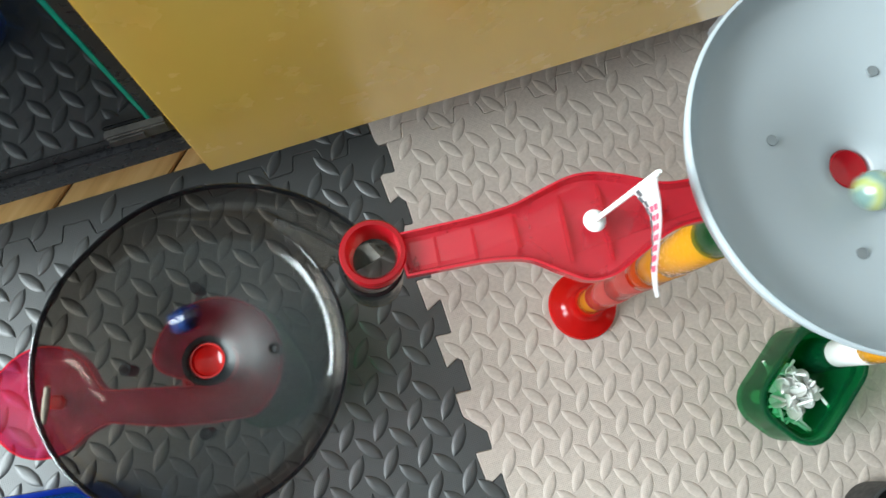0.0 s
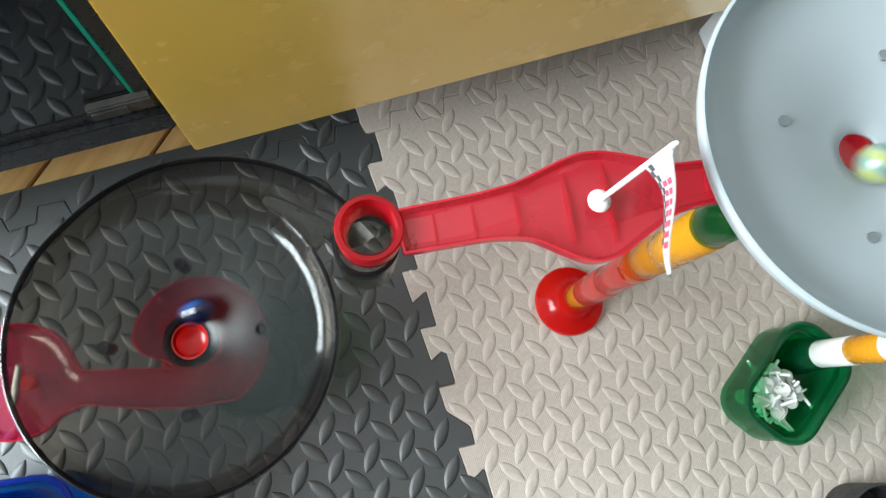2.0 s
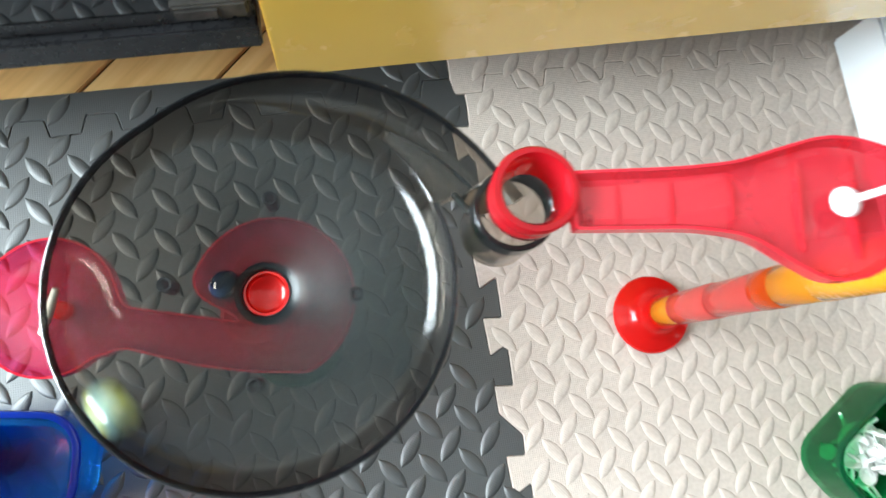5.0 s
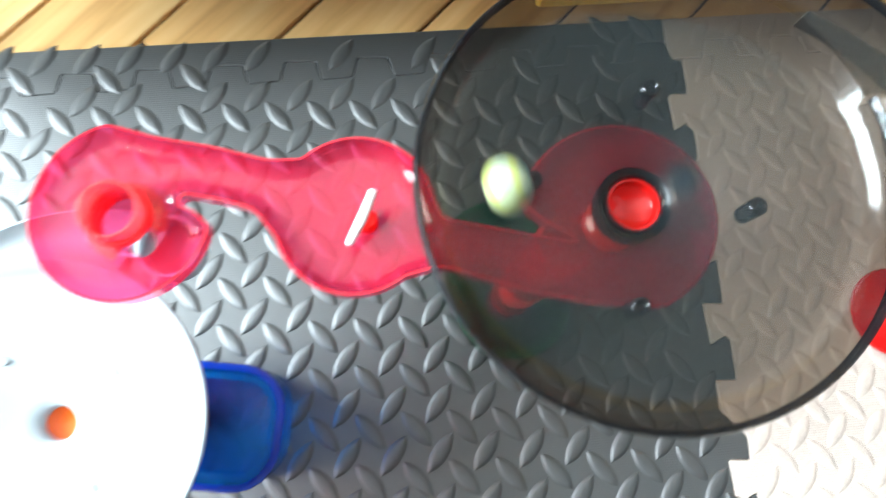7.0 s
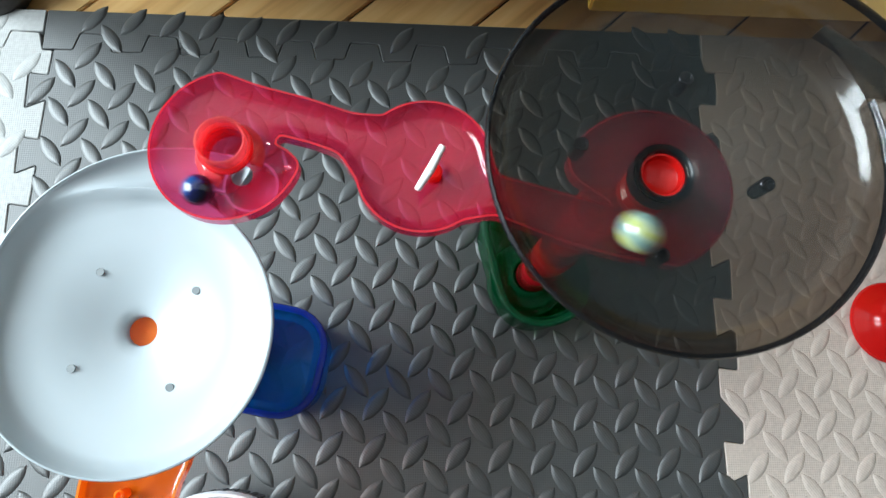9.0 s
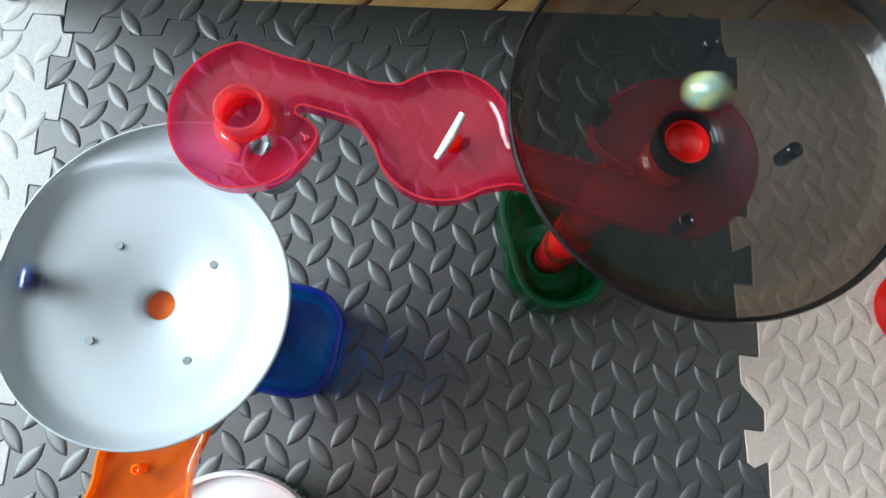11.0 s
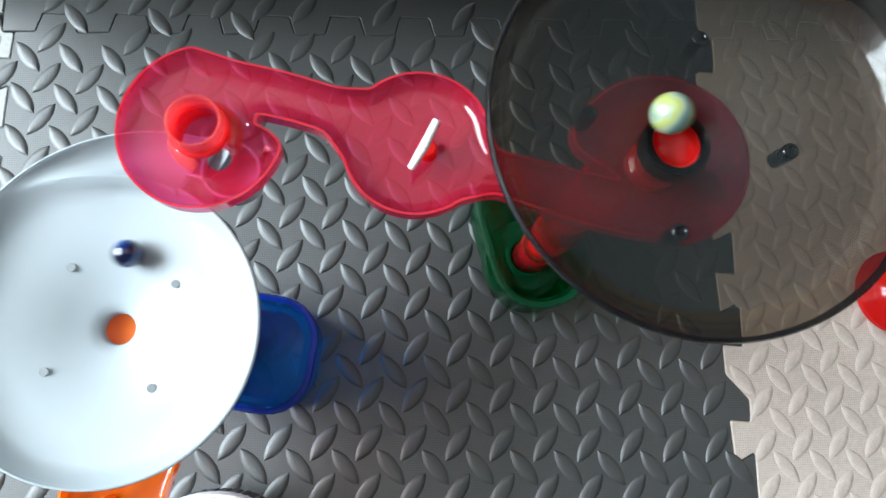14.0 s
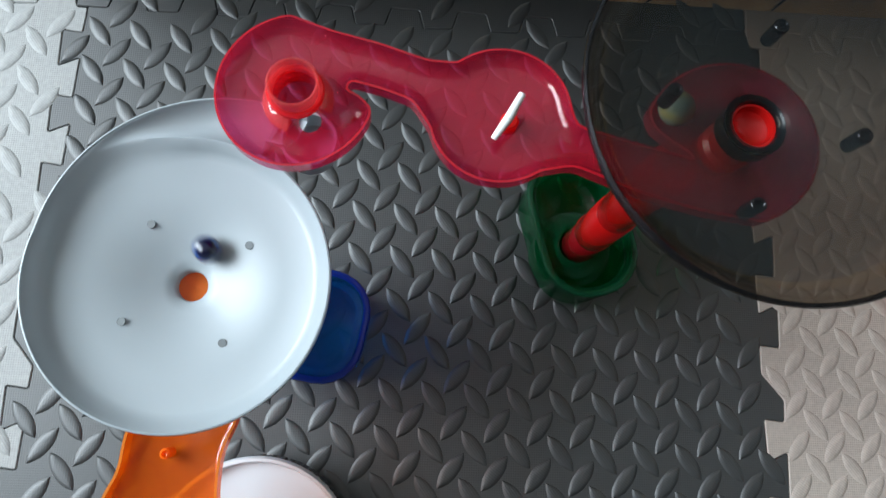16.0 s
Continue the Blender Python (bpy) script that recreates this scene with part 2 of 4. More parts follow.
def dark_glass(name):
    m, nodes, links, p = material(name)
    n = noise_node(nodes, links, 14, 5)
    r = ramp(nodes, links, n.outputs["Fac"], [(0.3, (0.008, 0.010, 0.012)), (0.75, (0.016, 0.018, 0.02))])
    links.new(r.outputs["Color"], p.inputs["Base Color"])
    p.inputs["Roughness"].default_value = 0.03
    p.inputs["IOR"].default_value = 1.75
    return m


TINTED_GLASS = dark_glass("tinted_door_glass")


# ---------------------------------------------------------------- mesh helpers
def mesh_data(name, verts, faces, mat, smooth=True):
    used = sorted({i for f in faces for i in f})
    place = {i: k for k, i in enumerate(used)}
    verts, faces = [verts[i] for i in used], [[place[i] for i in f] for f in faces]
    me = bpy.data.meshes.new(name)
    me.from_pydata([tuple(v) for v in verts], [], [tuple(f) for f in faces])
    me.materials.append(mat)
    bm = bmesh.new()
    bm.from_mesh(me)
    bmesh.ops.recalc_face_normals(bm, faces=bm.faces)
    bm.to_mesh(me)
    bm.free()
    if smooth:
        me.polygons.foreach_set("use_smooth", [True] * len(me.polygons))
        me.set_sharp_from_angle(angle=radians(42))
    me.update()
    return me


def put(name, geo, mat, parent=None, label="", smooth=True, m=None):
    """One mesh object from (verts, faces)."""
    ob = new(name, mesh_data(name, *geo, mat, smooth))
    if parent is not None:
        ob.parent = parent
    if m is not None:
        ob.matrix_basis = m
    if label:
        tagged(ob, label)
    return ob


def thing(name, label, category, group="", kind="", m=None):
    ob = new(name)
    ob.empty_display_size = 0.02
    if m is not None:
        ob.matrix_basis = m
    return tagged(ob, label, category, group, kind)


def join(*geos):
    verts, faces = [], []
    for v, f in geos:
        k = len(verts)
        verts += [tuple(p) for p in v]
        faces += [tuple(i + k for i in q) for q in f]
    return verts, faces


def moved(geo, m):
    return [tuple(m @ Vector(v)) for v in geo[0]], geo[1]


def lathe(profile, n=64, closed=True, a0=0.0, a1=360.0):
    """Turn a profile of (r, z) round the z axis; closed: the profile is a loop."""
    whole = abs(a1 - a0) >= 359.9
    cols = n if whole else n + 1
    verts, faces, k = [], [], len(profile)
    for i in range(cols):
        a = radians(a0 + (a1 - a0) * i / n)
        verts += [(r * math.cos(a), r * math.sin(a), z) for r, z in profile]
    for i in range(n):
        j = (i + 1) % cols
        for q in range(k if closed else k - 1):
            w = (q + 1) % k
            faces.append((i * k + q, j * k + q, j * k + w, i * k + w))
    if not whole and closed:
        faces += [tuple(range(k)), tuple(n * k + q for q in reversed(range(k)))]
    return verts, faces


def disc(r, z, n=24, dome=0.0):
    verts = [(0, 0, z + dome)] + [(r * math.cos(2 * math.pi * i / n), r * math.sin(2 * math.pi * i / n), z) for i in range(n)]
    return verts, [(0, 1 + i, 1 + (i + 1) % n) for i in range(n)]


def tube_profile(r0, r1, z0, z1, b=0.0006):
    return [(r0, z0), (r1 - b, z0), (r1, z0 + b), (r1, z1 - b), (r1 - b, z1), (r0 + b, z1), (r0, z1 - b)]


def rod(p, q, r0, r1=None, n=12):
    """A capped round rod from p to q."""
    r1 = r0 if r1 is None else r1
    p, q = Vector(p), Vector(q)
    turn = (q - p).to_track_quat("Z", "Y").to_matrix()
    verts, faces = [], []
    for c, r in ((p, r0 * 0.7), (p.lerp(q, 0.03), r0), (p.lerp(q, 0.97), r1), (q, r1 * 0.7)):
        verts += [c + turn @ Vector((r * math.cos(2 * math.pi * i / n), r * math.sin(2 * math.pi * i / n), 0)) for i in range(n)]
    for k in range(3):
        faces += [(k * n + i, k * n + (i + 1) % n, k * n + n + (i + 1) % n, k * n + n + i) for i in range(n)]
    faces += [tuple(reversed(range(n))), tuple(range(3 * n, 4 * n))]
    return verts, faces


def box(x0, x1, y0, y1, z0, z1, b=0.002):
    """A box with bevelled edges."""
    bm = bmesh.new()
    bmesh.ops.create_cube(bm, size=1)
    for v in bm.verts:
        v.co = ((x0 + x1) / 2 + v.co.x * (x1 - x0), (y0 + y1) / 2 + v.co.y * (y1 - y0), (z0 + z1) / 2 + v.co.z * (z1 - z0))
    if b:
        bmesh.ops.bevel(bm, geom=list(bm.edges), offset=b, segments=2, affect="EDGES")
    bm.verts.index_update()
    geo = [tuple(v.co) for v in bm.verts], [tuple(v.index for v in f.verts) for f in bm.faces]
    bm.free()
    return geo


def sphere(r, nu=40, nv=24):
    verts, faces = [(0, 0, -r), (0, 0, r)], []
    for j in range(1, nv):
        a = -math.pi / 2 + math.pi * j / nv
        verts += [(r * math.cos(a) * math.cos(2 * math.pi * i / nu), r * math.cos(a) * math.sin(2 * math.pi * i / nu), r * math.sin(a)) for i in range(nu)]
    for i in range(nu):
        k = (i + 1) % nu
        faces += [(0, 2 + k, 2 + i), (1, 2 + (nv - 2) * nu + i, 2 + (nv - 2) * nu + k)]
        faces += [(2 + j * nu + i, 2 + j * nu + k, 2 + (j + 1) * nu + k, 2 + (j + 1) * nu + i) for j in range(nv - 2)]
    return verts, faces


# ---------------------------------------------------------------- outlines in the plane
def unit2(a, b):
    d = math.hypot(b[0] - a[0], b[1] - a[1]) or 1e-9
    return (b[0] - a[0]) / d, (b[1] - a[1]) / d


def rounded(pts, cut, closed=True, steps=3):
    """Rounds the corners of a polyline."""
    out, n = [], len(pts)
    for i, p in enumerate(pts):
        if not closed and i in (0, n - 1):
            out.append(p)
            continue
        a, b = pts[i - 1], pts[(i + 1) % n]
        la, lb = math.dist(a, p), math.dist(b, p)
        c = min(cut, 0.45 * la, 0.45 * lb)
        ua, ub = unit2(p, a), unit2(p, b)
        s, e = (p[0] + ua[0] * c, p[1] + ua[1] * c), (p[0] + ub[0] * c, p[1] + ub[1] * c)
        for k in range(steps + 1):
            w = k / steps
            out.append(tuple((1 - w) ** 2 * s[q] + 2 * w * (1 - w) * p[q] + w * w * e[q] for q in (0, 1)))
    return out


def inset(pts, d, closed=True):
    """Moves a polyline by d to its left (into a loop that runs counter-clockwise)."""
    out, n = [], len(pts)
    for i, p in enumerate(pts):
        a = pts[i - 1] if closed or i else pts[i]
        b = pts[(i + 1) % n] if closed or i < n - 1 else pts[i]
        u, v = unit2(a, p) if a != p else unit2(p, b), unit2(p, b) if b != p else unit2(a, p)
        nx, ny = -(u[1] + v[1]), u[0] + v[0]
        l = math.hypot(nx, ny) or 1e-9
        k = d / max(0.5, (1 + u[0] * v[0] + u[1] * v[1]) / 2) ** 0.5
        out.append((p[0] + nx / l * k, p[1] + ny / l * k))
    return out


def area2(pts):
    return sum(a[0] * b[1] - b[0] * a[1] for a, b in zip(pts, pts[1:] + pts[:1])) / 2


def ccw(pts):
    return pts if area2(pts) > 0 else pts[::-1]


def slab(pts, z0, z1, b=0.0008):
    """A plate with that outline and softened top edges."""
    pts = ccw(pts)
    n = len(pts)
    rings = [[(x, y, z0) for x, y in pts], [(x, y, z1 - b) for x, y in pts], [(x, y, z1) for x, y in inset(pts, b)]]
    verts = sum(rings, [])
    faces = [(k * n + i, k * n + (i + 1) % n, k * n + n + (i + 1) % n, k * n + n + i) for k in (0, 1) for i in range(n)]
    
    caps = tessellate_polygon([[Vector((*p[:2], 0)) for p in rings[2]]])
    faces += [tuple(2 * n + i for i in t) for t in caps]
    return verts, faces


def trough(pts, height, wall, depth_at, hole=None, lip=0.0016):
    """An open tray with that outline: rounded floor, raised rim. depth_at(x, y) gives the floor's height.
    Gives the pan and, apart from it, its rim."""
    pts = ccw(pts)
    n = len(pts)
    layers = [(0.0, -0.0012), (0.0, height), (lip, height), (lip + 0.001, height * 0.45), (wall * 0.55, height * 0.12), (wall, 0.0)]
    verts = []
    for d, h in layers:
        verts += [(x, y, depth_at(x, y) + h) for x, y in (inset(pts, d) if d else pts)]
    faces = [(k * n + i, k * n + (i + 1) % n, k * n + n + (i + 1) % n, k * n + n + i) for k in range(len(layers) - 1) for i in range(n)]
    inner = [(v[0], v[1]) for v in verts[-n:]]
    loops = [[Vector((*p, 0)) for p in inner]]
    base = (len(layers) - 1) * n
    index = [base + i for i in range(n)]
    if hole:
        loops.append([Vector((*p, 0)) for p in hole])
        index += [len(verts) + i for i in range(len(hole))]
        verts += [(x, y, depth_at(x, y)) for x, y in hole]
    faces += [tuple(index[i] for i in t) for t in tessellate_polygon(loops)]
    # underside
    k = len(verts)
    verts += [(x, y, depth_at(x, y) - 0.0012) for x, y in inner] + ([(x, y, depth_at(x, y) - 0.0012) for x, y in hole] if hole else [])
    low = [k + i for i in range(n + (len(hole) if hole else 0))]
    faces += [tuple(low[i] for i in reversed(t)) for t in tessellate_polygon(loops)]
    faces += [(i, k + i, k + (i + 1) % n, (i + 1) % n) for i in range(n)]
    return (verts, faces[:n] + faces[2 * n:]), (verts, faces[n:2 * n])


def arc(c, r, a0, a1, n=16):
    return [(c[0] + r * math.cos(radians(a0 + (a1 - a0) * i / n)), c[1] + r * math.sin(radians(a0 + (a1 - a0) * i / n))) for i in range(n + 1)]


def rounded_rect(cx, cy, lx, ly, turn, r, n=6):
    c, s = math.cos(radians(turn)), math.sin(radians(turn))
    pts = []
    for k, (sx, sy) in enumerate(((1, 1), (-1, 1), (-1, -1), (1, -1))):
        pts += arc((sx * (lx / 2 - r), sy * (ly / 2 - r)), r, 90 * k, 90 * k + 90, n)
    return [(cx + x * c - y * s, cy + x * s + y * c) for x, y in pts]


# ---------------------------------------------------------------- the room
PITCH = 0.0605          # one tooth of the mats
MAT = 0.604             # one mat
FLOOR_Z = -0.012        # the boards; the mats' top is z = 0


def seam(count, slants=(0, 5, 10)):
    """The jigsaw line between two mats, running towards -y: points (across, along)."""
    pts = []
    for k in range(count):
        y = -PITCH * k
        pts += [(0.017, y - 0.002), (0.0, y)] if k else [(0.0, y)]
        if k in slants:
            pts += [(0.0, y - 0.024), (0.018, y - 0.045)]
        else:
            pts += [(0.001, y - 0.034), (0.018, y - 0.026)]
    return pts


def mat_outline(x_left, x_right, y_left, y_right, y_top, y_bottom, gap=0.0002):
    """Outline of a mat between two jigsaw lines; its upper edge interlocks with a border strip."""
    left = [(x_left + a, y_left + b) for a, b in seam(11) if y_bottom < y_left + b < y_top - 0.003]
    right = [(x_right + a, y_right + b) for a, b in seam(11) if y_bottom < y_right + b < y_top - 0.003]
    top = border_line(left[0][0], right[0][0], y_top)
    top = [(left[0][0], top[0][1])] + top + [(right[0][0], top[-1][1])]
    bottom = [(right[-1][0], y_bottom), (left[-1][0], y_bottom)]
    pts = left[::-1] + top + right + bottom
    return inset(rounded(ccw(pts), 0.0022), gap)


def border_line(x0, x1, y):
    pts = []
    for k in range(math.floor(x0 / PITCH) - 1, math.ceil(x1 / PITCH) + 1):
        x = k * PITCH + 0.010
        pts += [(x, y), (x + 0.026, y + 0.001), (x + 0.031, y + 0.018), (x + 0.056, y + 0.017)]
    return [(a, b) for a, b in pts if x0 + 0.004 < a < x1 - 0.004]


def tread_shape(size=1.0, rise=1.0):
    """One raised lens-shaped tread, lying along x."""
    half, wide, n, verts, faces = 0.0174 * size, 0.0062 * size, 9, [], []
    m = 2 * n - 2
    for f, h in ((1.0, 0.0), (0.84, 0.0007 * rise), (0.56, 0.00125 * rise), (0.22, 0.0015 * rise)):
        ring = []
        for s in (1, -1):
            for q in range(n):
                u = (-1 + 2 * q / (n - 1)) * s
                ring.append((u * half * (0.62 + 0.38 * f), -wide * f * (1 - abs(u) ** 2.4) * s, h))
        verts += ring[:n - 1] + ring[n:2 * n - 1]
    for r in (0, 1, 2):
        faces += [(r * m + q, r * m + (q + 1) % m, r * m + m + (q + 1) % m, r * m + m + q) for q in range(m)]
    faces.append(tuple(3 * m + q for q in range(m)))
    return verts, faces


def tread_places(outline, grid, whole=0.85):
    """Middle and turn of every tread that fits on a mat, alternating in direction."""
    pts = ccw(outline)
    xs, ys = [p[0] for p in pts], [p[1] for p in pts]
    (ox, oy), (ax, ay), (bx, by) = grid      # one tread, the step along a row, the step between rows
    places = []

    def inside(x, y):
        c = False
        for a, b in zip(pts, pts[1:] + pts[:1]):
            if (a[1] > y) != (b[1] > y) and x < (b[0] - a[0]) * (y - a[1]) / (b[1] - a[1]) + a[0]:
                c = not c
        return c

    for side in (0, 1):
        ang = 53 if side else -53
        ca, sa = math.cos(radians(ang)) * 0.017, math.sin(radians(ang)) * 0.017
        span_x, span_y = int((max(xs) - min(xs)) / ax) + 14, int((max(ys) - min(ys)) / by) + 14
        for i in range(-span_x, span_x):
            for j in range(-span_y, span_y):
                x, y = ox + (i + 0.5 * side) * ax + (j + 0.5 * side) * bx, oy + (i + 0.5 * side) * ay + (j + 0.5 * side) * by
                if not (min(xs) < x < max(xs) and min(ys) < y < max(ys)):
                    continue
                if all(inside(x + e * ca, y + e * sa) for e in (-whole, 0, whole)):
                    places.append((x, y, ang))
    return places


def raised_treads(mat_ob, places, mat, shape):
    """The treads round the toys are pieces of their own, those further out one mesh."""
    places = sorted(places, key=lambda q: (q[0] + 0.12) ** 2 + (q[1] + 0.25) ** 2)
    me = mesh_data("raised_tread", *shape, mat)
    for x, y, ang in places[:290]:
        ob = new("raised_tread", me)
        ob.parent = mat_ob
        ob.matrix_basis = pose(x, y, 0, 0, 0, ang)
    far = [moved(shape, pose(x, y, 0, 0, 0, ang)) for x, y, ang in places[290:]]
    if far:
        tagged(put("far_treads", join(*far), mat, mat_ob), kind="stuff")


def foam_mat(name, outline, mat, label, grid, border, shape):
    ob = tagged(put(name, slab(outline, FLOOR_Z + 0.0005, 0.0), mat, smooth=False), label, "foam mat", "floor mats", "structure")
    raised_treads(ob, tread_places(outline, grid), mat, shape)
    b = put("border_strip", slab(border, FLOOR_Z + 0.0005, -0.0002), mat, ob, smooth=False)
    me = mesh_data("border_tread", *shape, mat)
    for x, y, ang in tread_places(border, grid, 0.5):
        piece = new("border_tread", me)
        piece.parent = b
        piece.matrix_basis = pose(x, y, -0.0002, 0, 0, ang)
    return ob


Y_TOP = -0.030
def border_outline(x0, x1, gap=0.0002):
    line = border_line(x0, x1, Y_TOP)
    pts = [(x0, 0.010), (x0, line[0][1])] + line + [(x1, line[-1][1]), (x1, 0.010)]
    return inset(rounded(ccw(pts), 0.0015), gap)


def build_mats():
    xl, xr, yl, yr = -0.604, 0.0, 0.0085, 0.0
    foam_mat("mat_dark", mat_outline(xl, xr, yl, yr, Y_TOP, -0.60), DARK_FOAM,
             "dark grey interlocking foam floor mat with raised treads", ((-0.3011, -0.2076), (0.03473, -0.00124), (0.00154, 0.03639)), border_outline(xl + 0.008, xr + 0.006), tread_shape())
    foam_mat("mat_beige_east", mat_outline(xr, xr + MAT, yr, 0.0, Y_TOP, -0.60), BEIGE_FOAM,
             "beige interlocking foam floor mat with raised treads", ((0.1054, -0.3318), (0.03053, 0.0001), (0.00087, 0.0344)), border_outline(xr + 0.0065, xr + MAT + 0.006), tread_shape(0.92, 0.62))
    foam_mat("mat_beige_west", mat_outline(xl - MAT, xl, 0.0, yl, Y_TOP, -0.60), PALE_FOAM,
             "pale beige interlocking foam floor mat beside the window", ((-0.700, -0.2076), (0.03473, -0.00124), (0.00154, 0.03639)), border_outline(xl - MAT + 0.008, xl + 0.0075), tread_shape(1.0, 0.7))


def build_room():
    x0, x1, y0, y1, h = -2.10, 1.60, -0.68, 1.55, 2.6
    under = tagged(put("floor", box(x0, x1, y0, y1, -0.10, FLOOR_Z - 0.004, 0), GAP, smooth=False), "dark gaps under honey-coloured floor boards", "floor", kind="structure")
    # boards lie at 43 degrees to the mats
    ang, width = 43.0, 0.0835
    ca, sa = math.cos(radians(ang)), math.sin(radians(ang))
    length = 0.62
    def board(size):
        return mesh_data("floor_board", *box(-size / 2, size / 2, -width / 2 + 0.0013, width / 2 - 0.0013, -0.006, 0.0, 0.0012), WOOD)
    whole = board(length)
    across0 = -0.338 * -sa + 0.008 * ca     # one known gap
    for k in range(-26, 30):
        off = across0 + (k + 0.5) * width
        # the stretch of this row that lies between the walls
        lo = max((x0 + 0.035 + off * sa) / ca, (y0 + 0.035 - off * ca) / sa)
        hi = min((x1 - 0.035 + off * sa) / ca, (y1 - 0.035 - off * ca) / sa)
        for q in range(-7, 7):
            mid = q * (length + 0.002) + (0.21 if k % 2 else 0.0) + 0.05 * (k % 3)
            start, end = max(lo, mid - length / 2), min(hi, mid + length / 2)
            if end - start < 0.05:
                continue
            ob = new("floor_board", whole if end - start > length - 0.001 else board(end - start))
            ob.parent = under
            along = (start + end) / 2
            ob.matrix_basis = pose(along * ca - off * sa, along * sa + off * ca, FLOOR_Z, 0, 0, ang)
    t = 0.12
    tagged(put("wall_north", box(x0, x1, y1, y1 + t, -0.1, h, 0), WALL_PAINT, smooth=False), "plain pale painted wall", "wall", kind="structure")
    # added, unseen: stands close and dark to dim the mats' south part
    tagged(put("shade_wall_south", box(x0, x1, y0 - t, y0, -0.1, h, 0), SHADE_WALL, smooth=False), "unseen dark wall added to hold back light from the south", "wall", kind="structure")
    tagged(put("wall_east", box(x1, x1 + t, y0, y1, -0.1, h, 0), WALL_PAINT, smooth=False), "plain pale painted wall", "wall", kind="structure")
    wy0, wy1, wz0, wz1 = -0.66, 0.80, 0.78, 1.96
    tagged(put("wall_west", join(box(x0 - t, x0, y0, y1, -0.1, wz0, 0), box(x0 - t, x0, y0, y1, wz1, h, 0), box(x0 - t, x0, y0, wy0, wz0, wz1, 0), box(x0 - t, x0, wy1, y1, wz0, wz1, 0)), WALL_PAINT, smooth=False),
           "plain pale painted wall with a window", "wall", kind="structure")
    tagged(put("ceiling", box(x0, x1, y0, y1, h, h + t, 0), CEILING_PAINT, smooth=False), "plain white ceiling", "ceiling", kind="structure")


# ---------------------------------------------------------------- cabinet
def build_cabinet():
    c = thing("glass_cabinet", "black lacquered cabinet with tinted glass doors on legs", "cabinet")
    zf, yf, xa, xb = 0.146, -0.036, -0.68, -0.150
    put("body", join(box(xa, 0.95, yf + 0.030, 0.42, zf, 0.445)), BLACK_FRAME, c)
    put("bottom_rail", join(box(xa, xb, yf - 0.002, yf + 0.028, zf, zf + 0.028, 0.0015), box(xa, xb, yf + 0.004, yf + 0.028, zf + 0.030, zf + 0.046, 0.001)), BLACK_FRAME, c)
    put("side_rail", box(xb - 0.012, xb, yf, yf + 0.028, zf + 0.049, 0.44, 0.001), BLACK_FRAME, c)
    door = put("glass_door", box(xa + 0.02, xb - 0.016, yf + 0.002, yf + 0.007, zf + 0.05, 0.432, 0.0004), TINTED_GLASS, c, "dark tinted glass door")
    put("glass_edge", box(xb - 0.0155, xb - 0.0128, yf + 0.0015, yf + 0.0075, zf + 0.056, 0.432, 0.0003), TEAL_EDGE, door, "green polished edge of the glass")
    hinge = put("hinge", join(box(xb - 0.048, xb - 0.002, yf - 0.006, yf + 0.0015, zf + 0.050, zf + 0.066, 0.0015), box(xb - 0.046, xb - 0.020, yf - 0.0075, yf - 0.006, zf + 0.053, zf + 0.063, 0.0006)), STEEL, c, "scuffed metal glass clamp hinge")
    for x, y in ((-0.645, 0.03), (0.90, 0.03), (-0.645, 0.36), (0.90, 0.36)):
        put("leg", moved(lathe([(0.0, FLOOR_Z), (0.026, FLOOR_Z), (0.030, FLOOR_Z + 0.004), (0.030, FLOOR_Z + 0.02), (0.024, FLOOR_Z + 0.03), (0.022, zf), (0.0, zf)], 28, False), pose(x, y, 0)), STEEL, c, "dark round metal leg")
    d = put("yellow_door", box(-0.142, 0.86, -0.062, -0.042, 0.146, 0.445, 0.0012), YELLOW_DOOR, c, "glossy mustard yellow door panel")
    put("door_spacer", box(-0.10, 0.82, -0.042, yf + 0.030, 0.18, 0.43, 0), BLACK_FRAME, c)


# ---------------------------------------------------------------- marble run pieces
SINK = [(0.0105, -0.0165), (0.0105, -0.0125), (0.0109, -0.0112), (0.0122, -0.0098), (0.0165, -0.0080), (0.0230, -0.0060), (0.0300, -0.0036), (0.0410, 0.0), (0.0560, 0.0035), (0.0690, 0.0065), (0.0755, 0.0092), (0.0795, 0.0130), (0.0815, 0.0165), (0.0828, 0.0178)]


def chute_radius(phi):
    """Distance of the chute's outer wall from the middle, by the angle past the socket."""
    return 0.0838 + 0.036 * max(0.0, 1 - phi / 112.0) ** 1.25


def chute_inner(phi):
    """Distance of the ridge between chute and bowl from the middle."""
    return 0.0826 + 0.024 * max(0.0, 1 - phi / 56.0) ** 1.3


def bowl_ridge(phi):
    """Distance of the bowl's own edge from the middle, where the channel winds down into it."""
    return 0.0822 - 0.0150 * max(0.0, min(1.0, (phi - 36.0) / 80.0))


